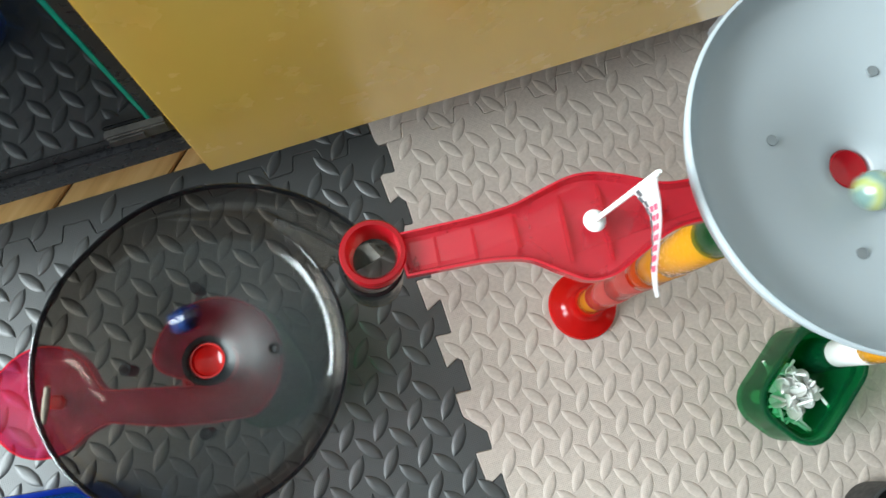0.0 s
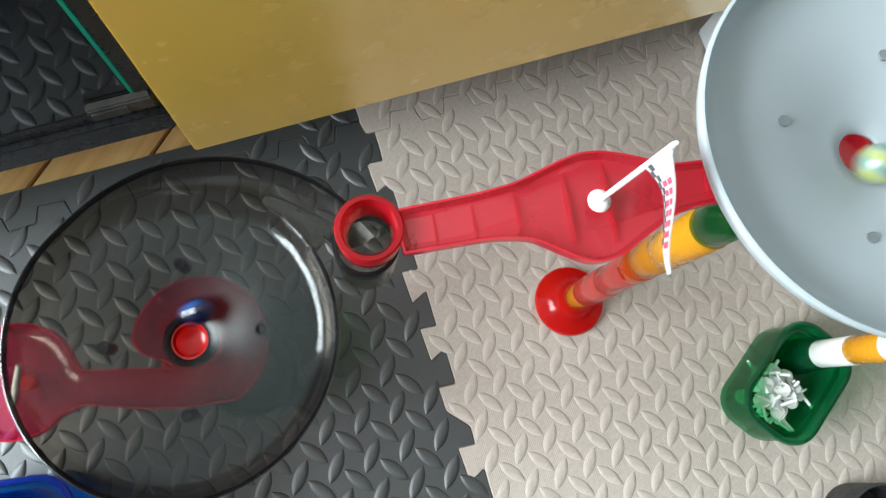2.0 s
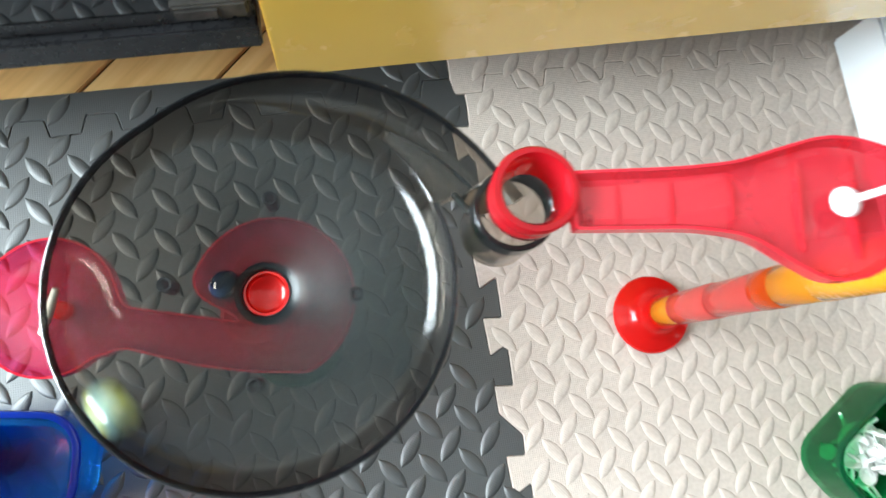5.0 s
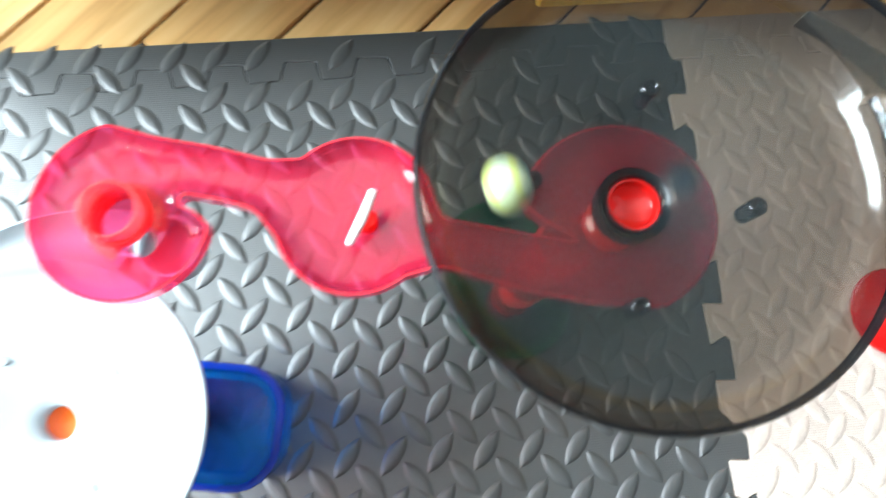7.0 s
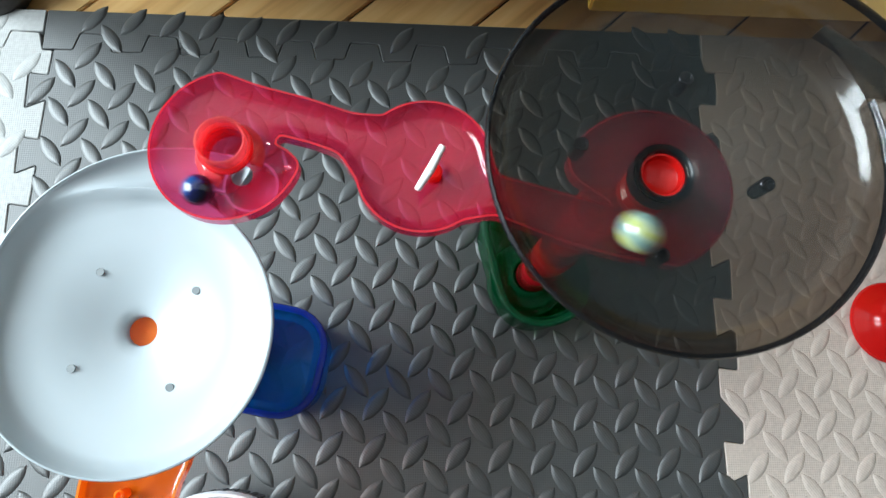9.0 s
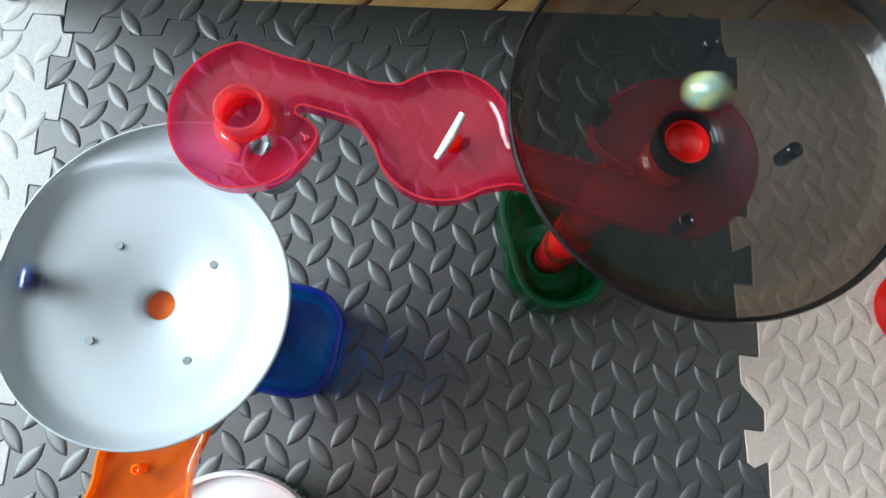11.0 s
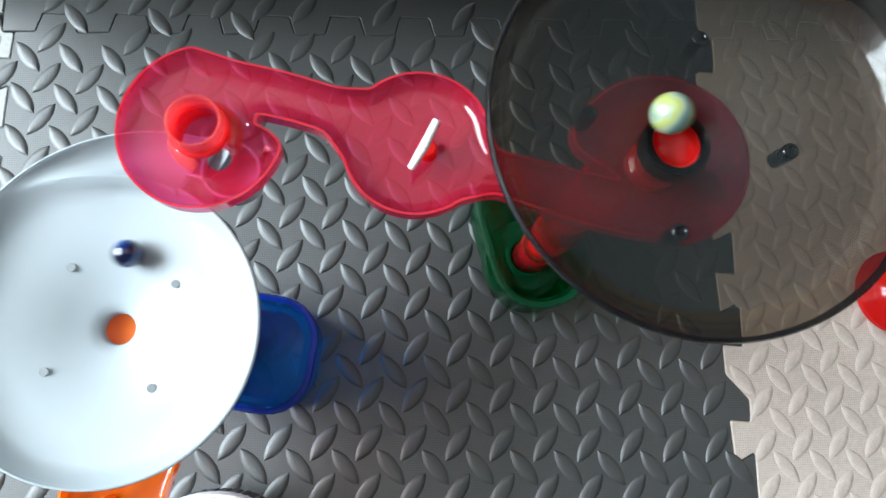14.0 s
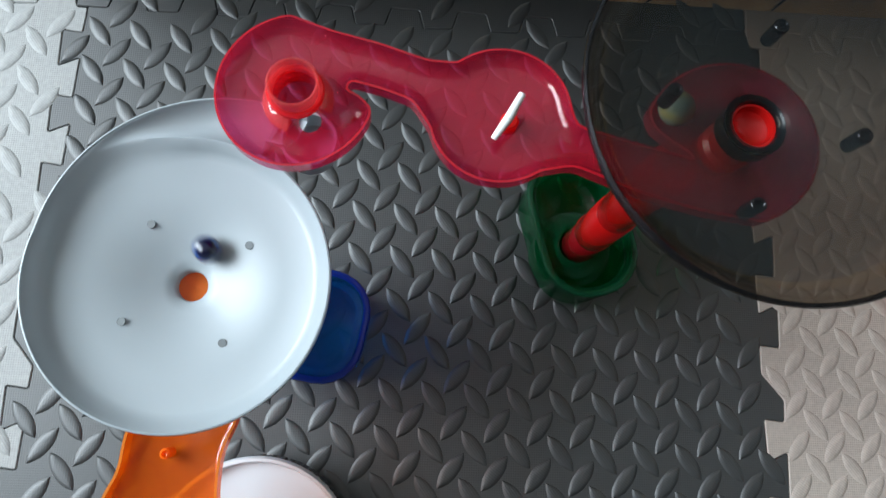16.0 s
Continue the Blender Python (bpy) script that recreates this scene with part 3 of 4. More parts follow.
def funnel(mat, thick_mat, turn, x, y, z, label, hole_r, ring_mat, group="marble funnels"):
    f = thing("marble_funnel", label, "toy funnel", group, m=pose(x, y, z, 0, 0, turn))
    k = hole_r / 0.0105
    clear = SMOKE_PALE if mat is SMOKE else mat
    inner = [(r * (k if r < 0.013 else 1), h) for r, h in SINK]
    outer = [(0.0838, 0.0172), (0.0836, 0.0140), (0.0822, 0.0090), (0.0785, 0.0050), (0.0700, 0.0036), (0.0560, 0.0015), (0.0410, -0.0020), (0.0280, -0.0066), (0.0200, -0.0092), (0.0160, -0.0104), (0.0132, -0.0130), (0.0126, -0.0165)]
    tail = outer[1:]
    fade = 108.0 if mat is SMOKE else 78.0     # where the channel has run out into the bowl
    verts, faces, n = [], [], 240
    for i in range(n):
        phi = 360.0 * i / n
        e = chute_radius(phi) - 0.0838 if 11.0 <= phi <= 112 else 0.0
        on = max(0.0, min(1.0, (fade - phi) / 45.0)) if phi >= 11.0 else 0.0
        on = on * on * (3 - 2 * on)
        ridge, top = bowl_ridge(phi), 0.0168 - 0.0078 * max(0.0, min(1.0, (phi - 34.0) / 75.0))
        wide = 0.0838 + e - ridge
        plain_wall = [(0.0727, 0.0058), (0.0757, 0.0074), (0.0780, 0.0098), (0.0797, 0.0124), (0.0806, 0.0140), (0.0811, 0.0149), (0.0816, 0.0158), (0.0820, 0.0166), (0.0825, 0.0173), (0.0830, 0.0178), (0.0838, 0.0172)]
        channel = [(ridge - 0.0095, 0.0058), (ridge - 0.0062, 0.0074), (ridge - 0.0040, 0.0098), (ridge - 0.0012, top - 0.0008), (ridge + 0.0004, top + 0.0002), (ridge + 0.0014 + wide * 0.10, 0.0128),
                   (ridge + wide * 0.36, 0.0090), (ridge + wide * 0.60, 0.0090), (ridge + wide * 0.83, 0.0122), (0.0828 + e, 0.0178), (0.0838 + e, 0.0172)]
        flat = [(r + e * (r - 0.0727) / 0.0111, h) for r, h in plain_wall]
        wall = [(p[0] + (q[0] - p[0]) * on, p[1] + (q[1] - p[1]) * on) for p, q in zip(flat, channel)]
        under = [(r + e * min(1.0, max(0.0, (r - 0.0740) / 0.0060)), h) for r, h in tail]
        ring = inner[:9] + wall + under
        verts += [(r * math.cos(radians(phi)), r * math.sin(radians(phi)), h) for r, h in ring]
    m = len(ring)
    for i in range(n):
        j = (i + 1) % n
        mouth = 360.0 * i / n < 11.0 <= 360.0 * j / n      # the channel's open end
        faces += [(i * m + q, j * m + q, j * m + (q + 1) % m, i * m + (q + 1) % m) for q in range(m) if not (mouth and 12 <= q <= 18)]
    if mat is SMOKE:
        put("bowl", (verts, [q for q in faces if not 9 <= q[0] % m <= 22]), mat, f)
        put("wall", (verts, [q for q in faces if 9 <= q[0] % m <= 22]), SMOKE_WALL, f)
    else:
        put("bowl", (verts, faces), mat, f)
    # rounded lip along the outer edge
    lv, lf, sec = [], [], [(-0.0016, 0.0150), (-0.0014, 0.0176), (-0.0006, 0.0185), (0.0003, 0.0182), (0.0008, 0.0170), (0.0004, 0.0150)]
    q6 = len(sec)
    for i in range(n + 1):
        phi = 11.0 + 360.0 * i / n
        e = chute_radius(phi) - 0.0838 if phi <= 112 else 0.0
        lv += [((0.0838 + e + d) * math.cos(radians(phi)), (0.0838 + e + d) * math.sin(radians(phi)), h) for d, h in sec]
    for i in range(n):
        lf += [(i * q6 + q, (i + 1) * q6 + q, (i + 1) * q6 + (q + 1) % q6, i * q6 + (q + 1) % q6) for q in range(q6)]
    lf += [tuple(range(q6)), tuple(n * q6 + q for q in reversed(range(q6)))]
    put("rim", (lv, lf), SMOKE_RIM if mat is SMOKE else mat, f)
    # curved chute from the socket to the bowl's wall
    cv, cf, steps = [], [], 8
    prof = [(-0.0115, 0.0165), (-0.0102, 0.0165), (-0.0094, 0.0090), (-0.0055, 0.0058), (0.0, 0.0046), (0.0055, 0.0058), (0.0100, 0.0090), (0.0112, 0.0178), (0.0126, 0.0178), (0.0118, 0.0080), (0.0058, 0.0042), (0.0, 0.0030), (-0.0058, 0.0042), (-0.0108, 0.0080)]
    for i in range(steps + 1):
        phi = 4.0 + 7.4 * i / steps
        rc = chute_radius(phi) - 0.0126
        lift = 0.004 + 0.004 * (1 - i / steps)
        cv += [((rc + d) * math.cos(radians(phi)), (rc + d) * math.sin(radians(phi)), h + lift) for d, h in prof]
    p = len(prof)
    for i in range(steps):
        cf += [(i * p + q, (i + 1) * p + q, (i + 1) * p + (q + 1) % p, i * p + (q + 1) % p) for q in range(p)]
    cf += [tuple(range(p)), tuple(steps * p + q for q in reversed(range(p)))]
    put("chute", (cv, cf), mat, f)
    # low ridge that parts the bowl from the chute, with a flat web behind it
    if mat is SMOKE:
        wv, wf, steps = [], [], 30
        for i in range(steps + 1):
            u = i / steps
            phi = 11.0 + 26.0 * u
            top = 0.0172 - 0.0040 * u
            rc = chute_inner(phi)
            for r, h in ((rc - 0.0016, 0.0060), (rc - 0.0006, top), (rc + 0.0005, top), (rc + 0.0014, 0.0060)):
                wv.append((r * math.cos(radians(phi)), r * math.sin(radians(phi)), h))
        for i in range(steps):
            wf += [(i * 4 + q, (i + 1) * 4 + q, (i + 1) * 4 + (q + 1) % 4, i * 4 + (q + 1) % 4) for q in range(4)]
        wf += [(0, 1, 2, 3), tuple(steps * 4 + q for q in (3, 2, 1, 0))]
        put("ridge", (wv, wf), mat, f)
        wv, wf, steps = [], [], 16
        for i in range(steps + 1):
            phi = 10.0 + 27.0 * i / steps
            rc = max(chute_inner(phi) - 0.0009, 0.0836)
            for r, h in ((0.0826, 0.0160), (rc, 0.0166), (rc, 0.0154), (0.0826, 0.0148)):
                wv.append((r * math.cos(radians(phi)), r * math.sin(radians(phi)), h))
        for i in range(steps):
            wf += [(i * 4 + q, (i + 1) * 4 + q, (i + 1) * 4 + (q + 1) % 4, i * 4 + (q + 1) % 4) for q in range(4)]
        wf += [(0, 1, 2, 3), tuple(steps * 4 + q for q in (3, 2, 1, 0))]
        put("web", (wv, wf), clear, f)
    tall = 0.0342 if mat is SMOKE else 0.0190
    put("socket", moved(lathe([(0.0, 0.000), (0.0150, 0.000), (0.0165, 0.002), (0.0165, tall), (0.0150, tall), (0.0148, 0.0025), (0.0, 0.0025)], 40, False), pose(0.1075, 0, 0)), clear, f)
    if mat is SMOKE:
        put("socket_ring", moved(lathe(tube_profile(0.0146, 0.0170, 0.0345, 0.0455), 40), pose(0.1075, 0, 0)), thick_mat, f)
    put("neck", lathe(tube_profile(hole_r + (0.0022 if hole_r < 0.0104 else 0.0004), hole_r + 0.0040, -0.022 if thick_mat is SMOKE_THICK else -0.0165, -0.0128), 48), thick_mat, f, "thick collar under the drain hole")
    for a in (73, 163, 253, 343):
        c, s = 0.0412 * math.cos(radians(a)), 0.0412 * math.sin(radians(a))
        if ring_mat is SMOKE_THICK:
            put("peg_hole", moved(lathe(tube_profile(0.0019, 0.0034, -0.0125, 0.0006, 0.0003), 20), pose(c, s, 0)), ring_mat, f)
        else:
            # no real opening: a flat grey disc paints the shade inside the hole
            put("peg_hole", moved(join(disc(0.0023, 0.0, 18), lathe(tube_profile(0.0022, 0.0024, -0.003, 0.0001, 0.00004), 18)), pose(c, s, 0.0008)), ring_mat, f)
    return f


def tube(r, z0, z1, mat, parent, x=0.0, y=0.0, label=""):
    prof = [(r - 0.0022, z0), (r - 0.0008, z0), (r, z0 + 0.001), (r, z1 - 0.001), (r - 0.0006, z1), (r - 0.0022, z1)]
    return put("tube", moved(lathe(prof, 40), pose(x, y, 0)), mat, parent, label)


def build_tower():
    """Stack of tubes under the first white funnel."""
    t = thing("tube_tower", "tower of coloured plastic tubes on a round red foot", "toy tower", m=pose(0.154, -0.262, 0))
    put("foot", lathe([(0.0, 0.001), (0.0345, 0.001), (0.0355, 0.003), (0.0345, 0.0065), (0.026, 0.0105), (0.0185, 0.0145), (0.0155, 0.022), (0.0150, 0.032), (0.0, 0.032)], 56, False), RED_SOLID, t, "glossy red flared foot")
    for z0, z1, r, mat, lab in ((0.026, 0.078, 0.0126, AMBER, ""), (0.064, 0.125, 0.0136, PINK_CLEAR, "pale clear red tube"), (0.125, 0.192, 0.0130, PINK_CLEAR, "clear red tube"), (0.186, 0.208, 0.0137, ORANGE, "orange tube"), (0.208, 0.246, 0.0134, AMBER, "amber tube"),
                                (0.246, 0.312, 0.0140, YELLOW_SOLID, "yellow tube"), (0.310, 0.350, 0.0136, GREEN, "dark green tube"), (0.350, 0.380, 0.0134, NAVY, "navy tube")):
        tube(r, z0, z1, mat, t, label=lab)
    put("cap", lathe([(0.0, 0.378), (0.0128, 0.378), (0.0128, 0.4170)], 40, False), RED_SOLID, t)
    put("spout", moved(lathe([(0.0, 0.410), (0.0124, 0.410), (0.0124, 0.4192), (0.0090, 0.4200), (0.0090, 0.4290), (0.0080, 0.4300), (0.0050, 0.4290), (0.0, 0.4284)], 40, False), pose(0.0095, 0, -0.003)), RED_CUP, t)


def track_red_short():
    """Straight red track with a round swelling, from the tower to the smoked funnel's socket."""
    t = thing("straight_track", "red translucent track with cross ribs and a round swelling", "toy track")
    x0, y0 = -0.043, -0.221
    slope = -0.165
    up = [(-0.0300, 0.0110), (-0.0292, 0.0112), (0.010, 0.0116), (0.028, 0.0138), (0.042, 0.0200), (0.056, 0.0255), (0.068, 0.0250), (0.082, 0.0180), (0.095, 0.0125), (0.125, 0.0115), (0.168, 0.0125)]

    def mid(x):
        return y0 + slope * (x - x0) - 0.0025
    pts = [(x, mid(x) + w - 0.30 * max(0.0, w - 0.0115) - (0.003 if x > 0.09 else 0.0)) for x, w in up]
    pts += [(x - 0.6 * max(0.0, w - 0.0115), mid(x) - w * 0.98 - 0.34 * max(0.0, w - 0.0115)) for x, w in reversed(up)]
    pts = rounded(pts, 0.012, True, 5)

    def level(x, y):
        return 0.3655 + (0.25 * (x - x0) if x < 0.06 else 0.25 * (0.06 - x0) + 0.10 * (x - 0.06))
    pan, rim = trough(pts, 0.0055, 0.005, level, lip=0.0011)
    put("floor_pan", pan, RED_FROSTED, t)
    put("rim", rim, RED_EDGE_GLOW, t, "red edge with its glow painted in")
    for x in (-0.012, 0.006, 0.026, 0.048, 0.066, 0.092, 0.112):
        w = next((a[1] + (b[1] - a[1]) * (x - a[0]) / (b[0] - a[0]) for a, b in zip(up, up[1:]) if a[0] <= x <= b[0]), 0.01) - 0.003
        put("rib", moved(box(-0.0008, 0.0008, -w, w, -0.004, 0.0004, 0.0002), pose(x, mid(x), level(x, 0), 0, 0, -9)), RED_FROSTED, t)
    put("cup", moved(lathe([(0.0108, -0.0185), (0.0150, -0.0185), (0.0158, -0.0172), (0.0158, -0.0098), (0.0150, -0.0088), (0.0150, -0.0074), (0.0162, -0.0066), (0.0164, -0.001), (0.0157, 0.0), (0.0136, 0.0), (0.0122, -0.003), (0.0114, -0.012)], 56), pose(x0 + 0.001, y0 + 0.001, 0.3755)), RED_CUP, t, "thick red ring cup")
    flag = thing("race_flag", "small white pennant with chequered edge on a white pole", "toy flag")
    put("base_disc", moved(lathe([(0.0, 0.0), (0.0052, 0.0), (0.0055, 0.0008), (0.0047, 0.0020), (0.0026, 0.0026), (0.0, 0.0026)], 32, False), pose(0.060, -0.2432, 0.3945)), WHITE_PEG, flag)
    put("pole", rod((0.060, -0.2432, 0.396), (0.061, -0.246, 0.4735), 0.0013, 0.0012), WHITE_PEG, flag)
    a, b, tip = Vector((0.0607, -0.2457, 0.4720)), Vector((0.0593, -0.2450, 0.4470)), Vector((0.0520, -0.2870, 0.4540))
    verts, faces, n = [], [], 14

    def edge(start, w, side):
        pull = 0.0 if side > 0 else 0.36 * min(1.0, 3 * w)     # the lower edge is cut hollow
        start = start.lerp(a, pull)
        p = start.lerp(tip, w)
        p.z = start.z + (tip.z + side * 0.0016 - start.z) * w ** 0.5
        return p
    for i in range(n + 1):
        w = i / n
        bend = Vector((0.0022 * math.sin(w * 5.2), 0, 0))
        p, q = edge(a, w, 1) + bend, edge(b, w, -1) + bend
        verts += [p, q, p + Vector((0.0005, 0, 0)), q + Vector((0.0005, 0, 0))]
    for i in range(n):
        k = 4 * i
        faces += [(k, k + 4, k + 5, k + 1), (k + 2, k + 3, k + 7, k + 6), (k, k + 2, k + 6, k + 4), (k + 1, k + 5, k + 7, k + 3)]
    faces += [(0, 1, 3, 2), (4 * n, 4 * n + 2, 4 * n + 3, 4 * n + 1)]
    pen = put("pennant", (verts, faces), FLAG_FILM, flag, "thin translucent white film")

    def patch(u0, u1, v0, v1):
        out = []
        for u, v in ((u0, v0), (u1, v0), (u1, v1), (u0, v1)):
            bend = Vector((0.0022 * math.sin(u * 5.2), 0, 0))
            out.append(edge(a, u, 1).lerp(edge(b, u, -1), v) + bend)
        return [p + Vector((d, 0, 0)) for d in (-0.0003, 0.0008) for p in out], [(0, 1, 2, 3), (4, 7, 6, 5), (0, 4, 5, 1), (1, 5, 6, 2), (2, 6, 7, 3), (3, 7, 4, 0)]
    dark = [patch(0.03 + 0.06 * i, 0.09 + 0.06 * i, 0.88 if i % 2 else 0.76, 1.0 if i % 2 else 0.88) for i in range(12)]
    put("chequer", join(*dark), PRINT_DARK, pen, "black chequers", smooth=False)
    put("print_bars", join(*[patch(0.22 + 0.085 * i, 0.27 + 0.085 * i, v, v + 0.2) for i in range(7) for v in (0.20, 0.52)]), PRINT_RED, pen, "red print", smooth=False)


def track_red_curved():
    """The long red track: a spiral at each end and a round dish between them."""
    t = thing("spiral_track", "red translucent track with spiral ends and a round dish", "toy track")
    s, d, b = (-0.151, -0.232), (-0.2585, -0.2195), (-0.358, -0.2075)
    pts = [(-0.222, -0.2245), (-0.195, -0.2325), (-0.168, -0.2405), (-0.172, -0.2365), (-0.1795, -0.2315), (-0.1870, -0.2250)]
    pts += arc(s, 0.0405, 158, -72, 36)
    pts += [(-0.165, -0.2660), (-0.190, -0.2590), (-0.2240, -0.2450)]
    pts += arc(d, 0.0343, -56, -168, 18)
    pts += [(-0.3010, -0.2130), (-0.316, -0.2075), (-0.331, -0.2035), (-0.3330, -0.2075), (-0.3260, -0.2110), (-0.3205, -0.2170)]
    pts += [(b[0] + x - b[0], y) for x, y in arc(b, 0.0400, -20, -262, 36)]
    pts += [(-0.342, -0.1762), (-0.318, -0.1828), (-0.294, -0.1915)]
    pts += arc(d, 0.0343, 128, 8, 18)
    pts = rounded(pts, 0.004, True, 2)

    def level(x, y):
        return 0.2400 + 0.10 * (x + 0.358)
    post = (b[0] + 0.0012, b[1] - 0.0042)
    hole = arc((post[0] + 0.0062, post[1] - 0.0102), 0.0056, 0, 345, 20)
    pan, rim = trough(pts, 0.0075, 0.0095, level, hole, 0.0011)
    put("floor_pan", pan, RED, t)
    put("rim", rim, RED_EDGE_GLOW, t, "red edge with its glow painted in")
    # posts at both ends; the far one is cut away where the marble drops
    put("collar", moved(lathe(tube_profile(0.0107, 0.0124, 0.011, 0.0212), 48), pose(*post, 0.2425)), RED_CLEAR, t, "clear red collar")
    put("collar_ring", moved(lathe(tube_profile(0.0110, 0.0138, 0.0085, 0.0118), 48), pose(*post, 0.2425)), RED_BRIGHT, t)
    put("collar_wall", moved(lathe(tube_profile(0.0112, 0.0128, -0.003, 0.009), 40, True, -22, 256), pose(*post, 0.2425)), RED_FROSTED, t, "clear red wall, open on one side")
    put("collar_flange", moved(lathe([(0.0126, -0.0010), (0.0176, -0.0012), (0.0170, 0.0004), (0.0140, 0.0030), (0.0128, 0.0034)], 40, True, -22, 256), pose(*post, 0.2440)), RED_CLEAR, t)
    put("collar", moved(lathe([(0.0, -0.020), (0.0125, -0.020), (0.0125, -0.003), (0.0103, -0.001), (0.0103, 0.0205), (0.0092, 0.0205), (0.0086, 0.0165), (0.0066, 0.0150), (0.0, 0.0146)], 48, False), pose(*s, 0.2680)), RED_SOLID, t, "red cup under the drain hole")
    put("dish_boss", moved(lathe([(0.0, 0.004), (0.0035, 0.004), (0.0045, 0.003), (0.0048, -0.004), (0.0, -0.004)], 24, False), pose(-0.2535, -0.2215, 0.2512)), RED_SOLID, t, "small red boss")
    p = tagged(put("peg_stick", join(rod((-0.2615, -0.2322, 0.2570), (-0.2552, -0.2236, 0.2632), 0.0017, 0.0023), rod((-0.2554, -0.2240, 0.2630), (-0.2494, -0.2128, 0.2676), 0.0023, 0.0018)), WHITE_PEG), "white plastic stick leaning in the red dish", "peg")


def track_orange():
    t = thing("orange_track", "translucent orange wavy track with small pegs", "toy track")
    pts_l = [(-0.461, -0.285), (-0.459, -0.330), (-0.462, -0.365), (-0.467, -0.385), (-0.468, -0.402), (-0.477, -0.420), (-0.481, -0.450), (-0.475, -0.490)]
    pts_r = [(-0.409, -0.480), (-0.405, -0.440), (-0.4085, -0.415), (-0.4075, -0.390), (-0.398, -0.368), (-0.399, -0.340), (-0.404, -0.310), (-0.400, -0.285)]
    pts = rounded(pts_l + pts_r, 0.010, True, 5)

    def level(x, y):
        return 0.112 + 0.05 * (y + 0.38)
    pan, rim = trough(pts, 0.008, 0.005, level)
    put("floor_pan", pan, ORANGE, t)
    put("rim", rim, ORANGE_EDGE_GLOW, t, "orange edge with its glow painted in")
    for x, y in ((-0.440, -0.3915), (-0.447, -0.4260), (-0.432, -0.335)):
        put("peg", moved(lathe([(0.0, 0.0), (0.0034, 0.0), (0.0032, 0.011), (0.0020, 0.0118), (0.0016, 0.010), (0.0, 0.0095)], 20, False), pose(x, y, level(x, y))), ORANGE_BRIGHT, t)
    put("collar", moved(lathe(tube_profile(0.0098, 0.0130, -0.02, 0.0325), 40), pose(-0.426, -0.293, 0.112)), ORANGE, t)
    put("spout_floor", moved(lathe([(0.0, 0.0), (0.0096, 0.0005), (0.0096, 0.0030), (0.0, 0.0018)], 32, False), pose(-0.426, -0.293, 0.1415, 0, 9, 0)), ORANGE_BRIGHT, t)


def tray(mat, cx, cy, lx, ly, turn, h, label, socket, shelf=False, corner=0.36):
    """A catch tray with rounded corners and a tube socket at one end."""
    t = thing("catch_tray", label, "toy tray", "catch trays", m=pose(cx, cy, 0, 0, 0, turn))
    out = rounded_rect(0, 0, lx, ly, 0, min(lx, ly) * corner)
    n = len(out)
    layers = [(0.0045, 0.0022), (0.0008, 0.0040), (0.0, 0.010), (0.0022, h - 0.003), (0.0, h - 0.002), (0.0, h), (0.0032, h), (0.0045, h - 0.003), (0.0038, 0.009), (0.0085, 0.0055)]
    verts = []
    for d, z in layers:
        verts += [(x, y, z) for x, y in inset(out, d)]
    faces = [(k * n + i, k * n + (i + 1) % n, k * n + n + (i + 1) % n, k * n + n + i) for k in range(len(layers) - 1) for i in range(n)]
    faces += [tuple(range(n - 1, -1, -1)), tuple((len(layers) - 1) * n + i for i in range(n))]
    put("basin", (verts, faces), mat, t)
    rv = []
    for d, z in ((-0.0012, h - 0.004), (-0.0020, h - 0.0020), (-0.0012, h + 0.0004), (0.0012, h + 0.0012), (0.0032, h + 0.0004)):
        rv += [(x, y, z) for x, y in inset(out, d)]
    rf = [(k * n + i, k * n + (i + 1) % n, k * n + n + (i + 1) % n, k * n + n + i) for k in range(4) for i in range(n)]
    put("rim", (rv, rf), BLUE_RIM if mat is BLUE else GREEN_RIM, t)
    if shelf:
        put("shelf", moved(lathe([(0.0150, 0.0), (0.0300, 0.0), (0.0305, 0.026), (0.0298, 0.0275), (0.0258, 0.0275), (0.0252, 0.0340), (0.0244, 0.0352), (0.0150, 0.0352)], 64), pose(*socket, 0.0135)), mat, t, "round steps about the tube socket")
        put("socket", moved(lathe([(0.0138, 0.0), (0.0168, 0.0), (0.0164, 0.0065), (0.0156, 0.0075), (0.0138, 0.0072)], 48), pose(*socket, 0.0495)), mat, t, "low ring that holds the tube")
        for d, z in ((0.0034, 0.0545), (0.0056, 0.0500)):
            ring = []
            for o, dz in ((d, 0.0), (d, 0.0007), (d + 0.0008, 0.0007), (d + 0.0008, 0.0)):
                ring += [(x, y, z + dz) for x, y in inset(out, o)]
            put("wall_step", (ring, [(k * n + i, k * n + (i + 1) % n, ((k + 1) % 4) * n + (i + 1) % n, ((k + 1) % 4) * n + i) for k in range(4) for i in range(n)]), GREEN_RIM, t)
    put("deck", moved(lathe([(0.0126, 0.0), (0.0178, 0.0), (0.0180, 0.016), (0.0168, 0.018), (0.0150, 0.018), (0.0140, 0.012), (0.0126, 0.010)], 40), pose(*socket, 0.0062)), mat, t)
    if not shelf:
        put("socket", moved(lathe([(0.0134, 0.0), (0.0162, 0.0), (0.0150, 0.034), (0.0134, 0.035)], 48), pose(*socket, 0.022)), mat, t, "raised tube socket")
        ring = []
        for o, z in ((0.0048, h - 0.010), (0.0048, h - 0.0085), (0.0085, h - 0.0085), (0.0095, h - 0.010)):
            ring += [(x, y, z) for x, y in inset(out, o)]
        put("ledge", (ring, [(k * n + i, k * n + (i + 1) % n, ((k + 1) % 4) * n + (i + 1) % n, ((k + 1) % 4) * n + i) for k in range(4) for i in range(n)]), mat, t, "inner ledge below the rim")
    return t


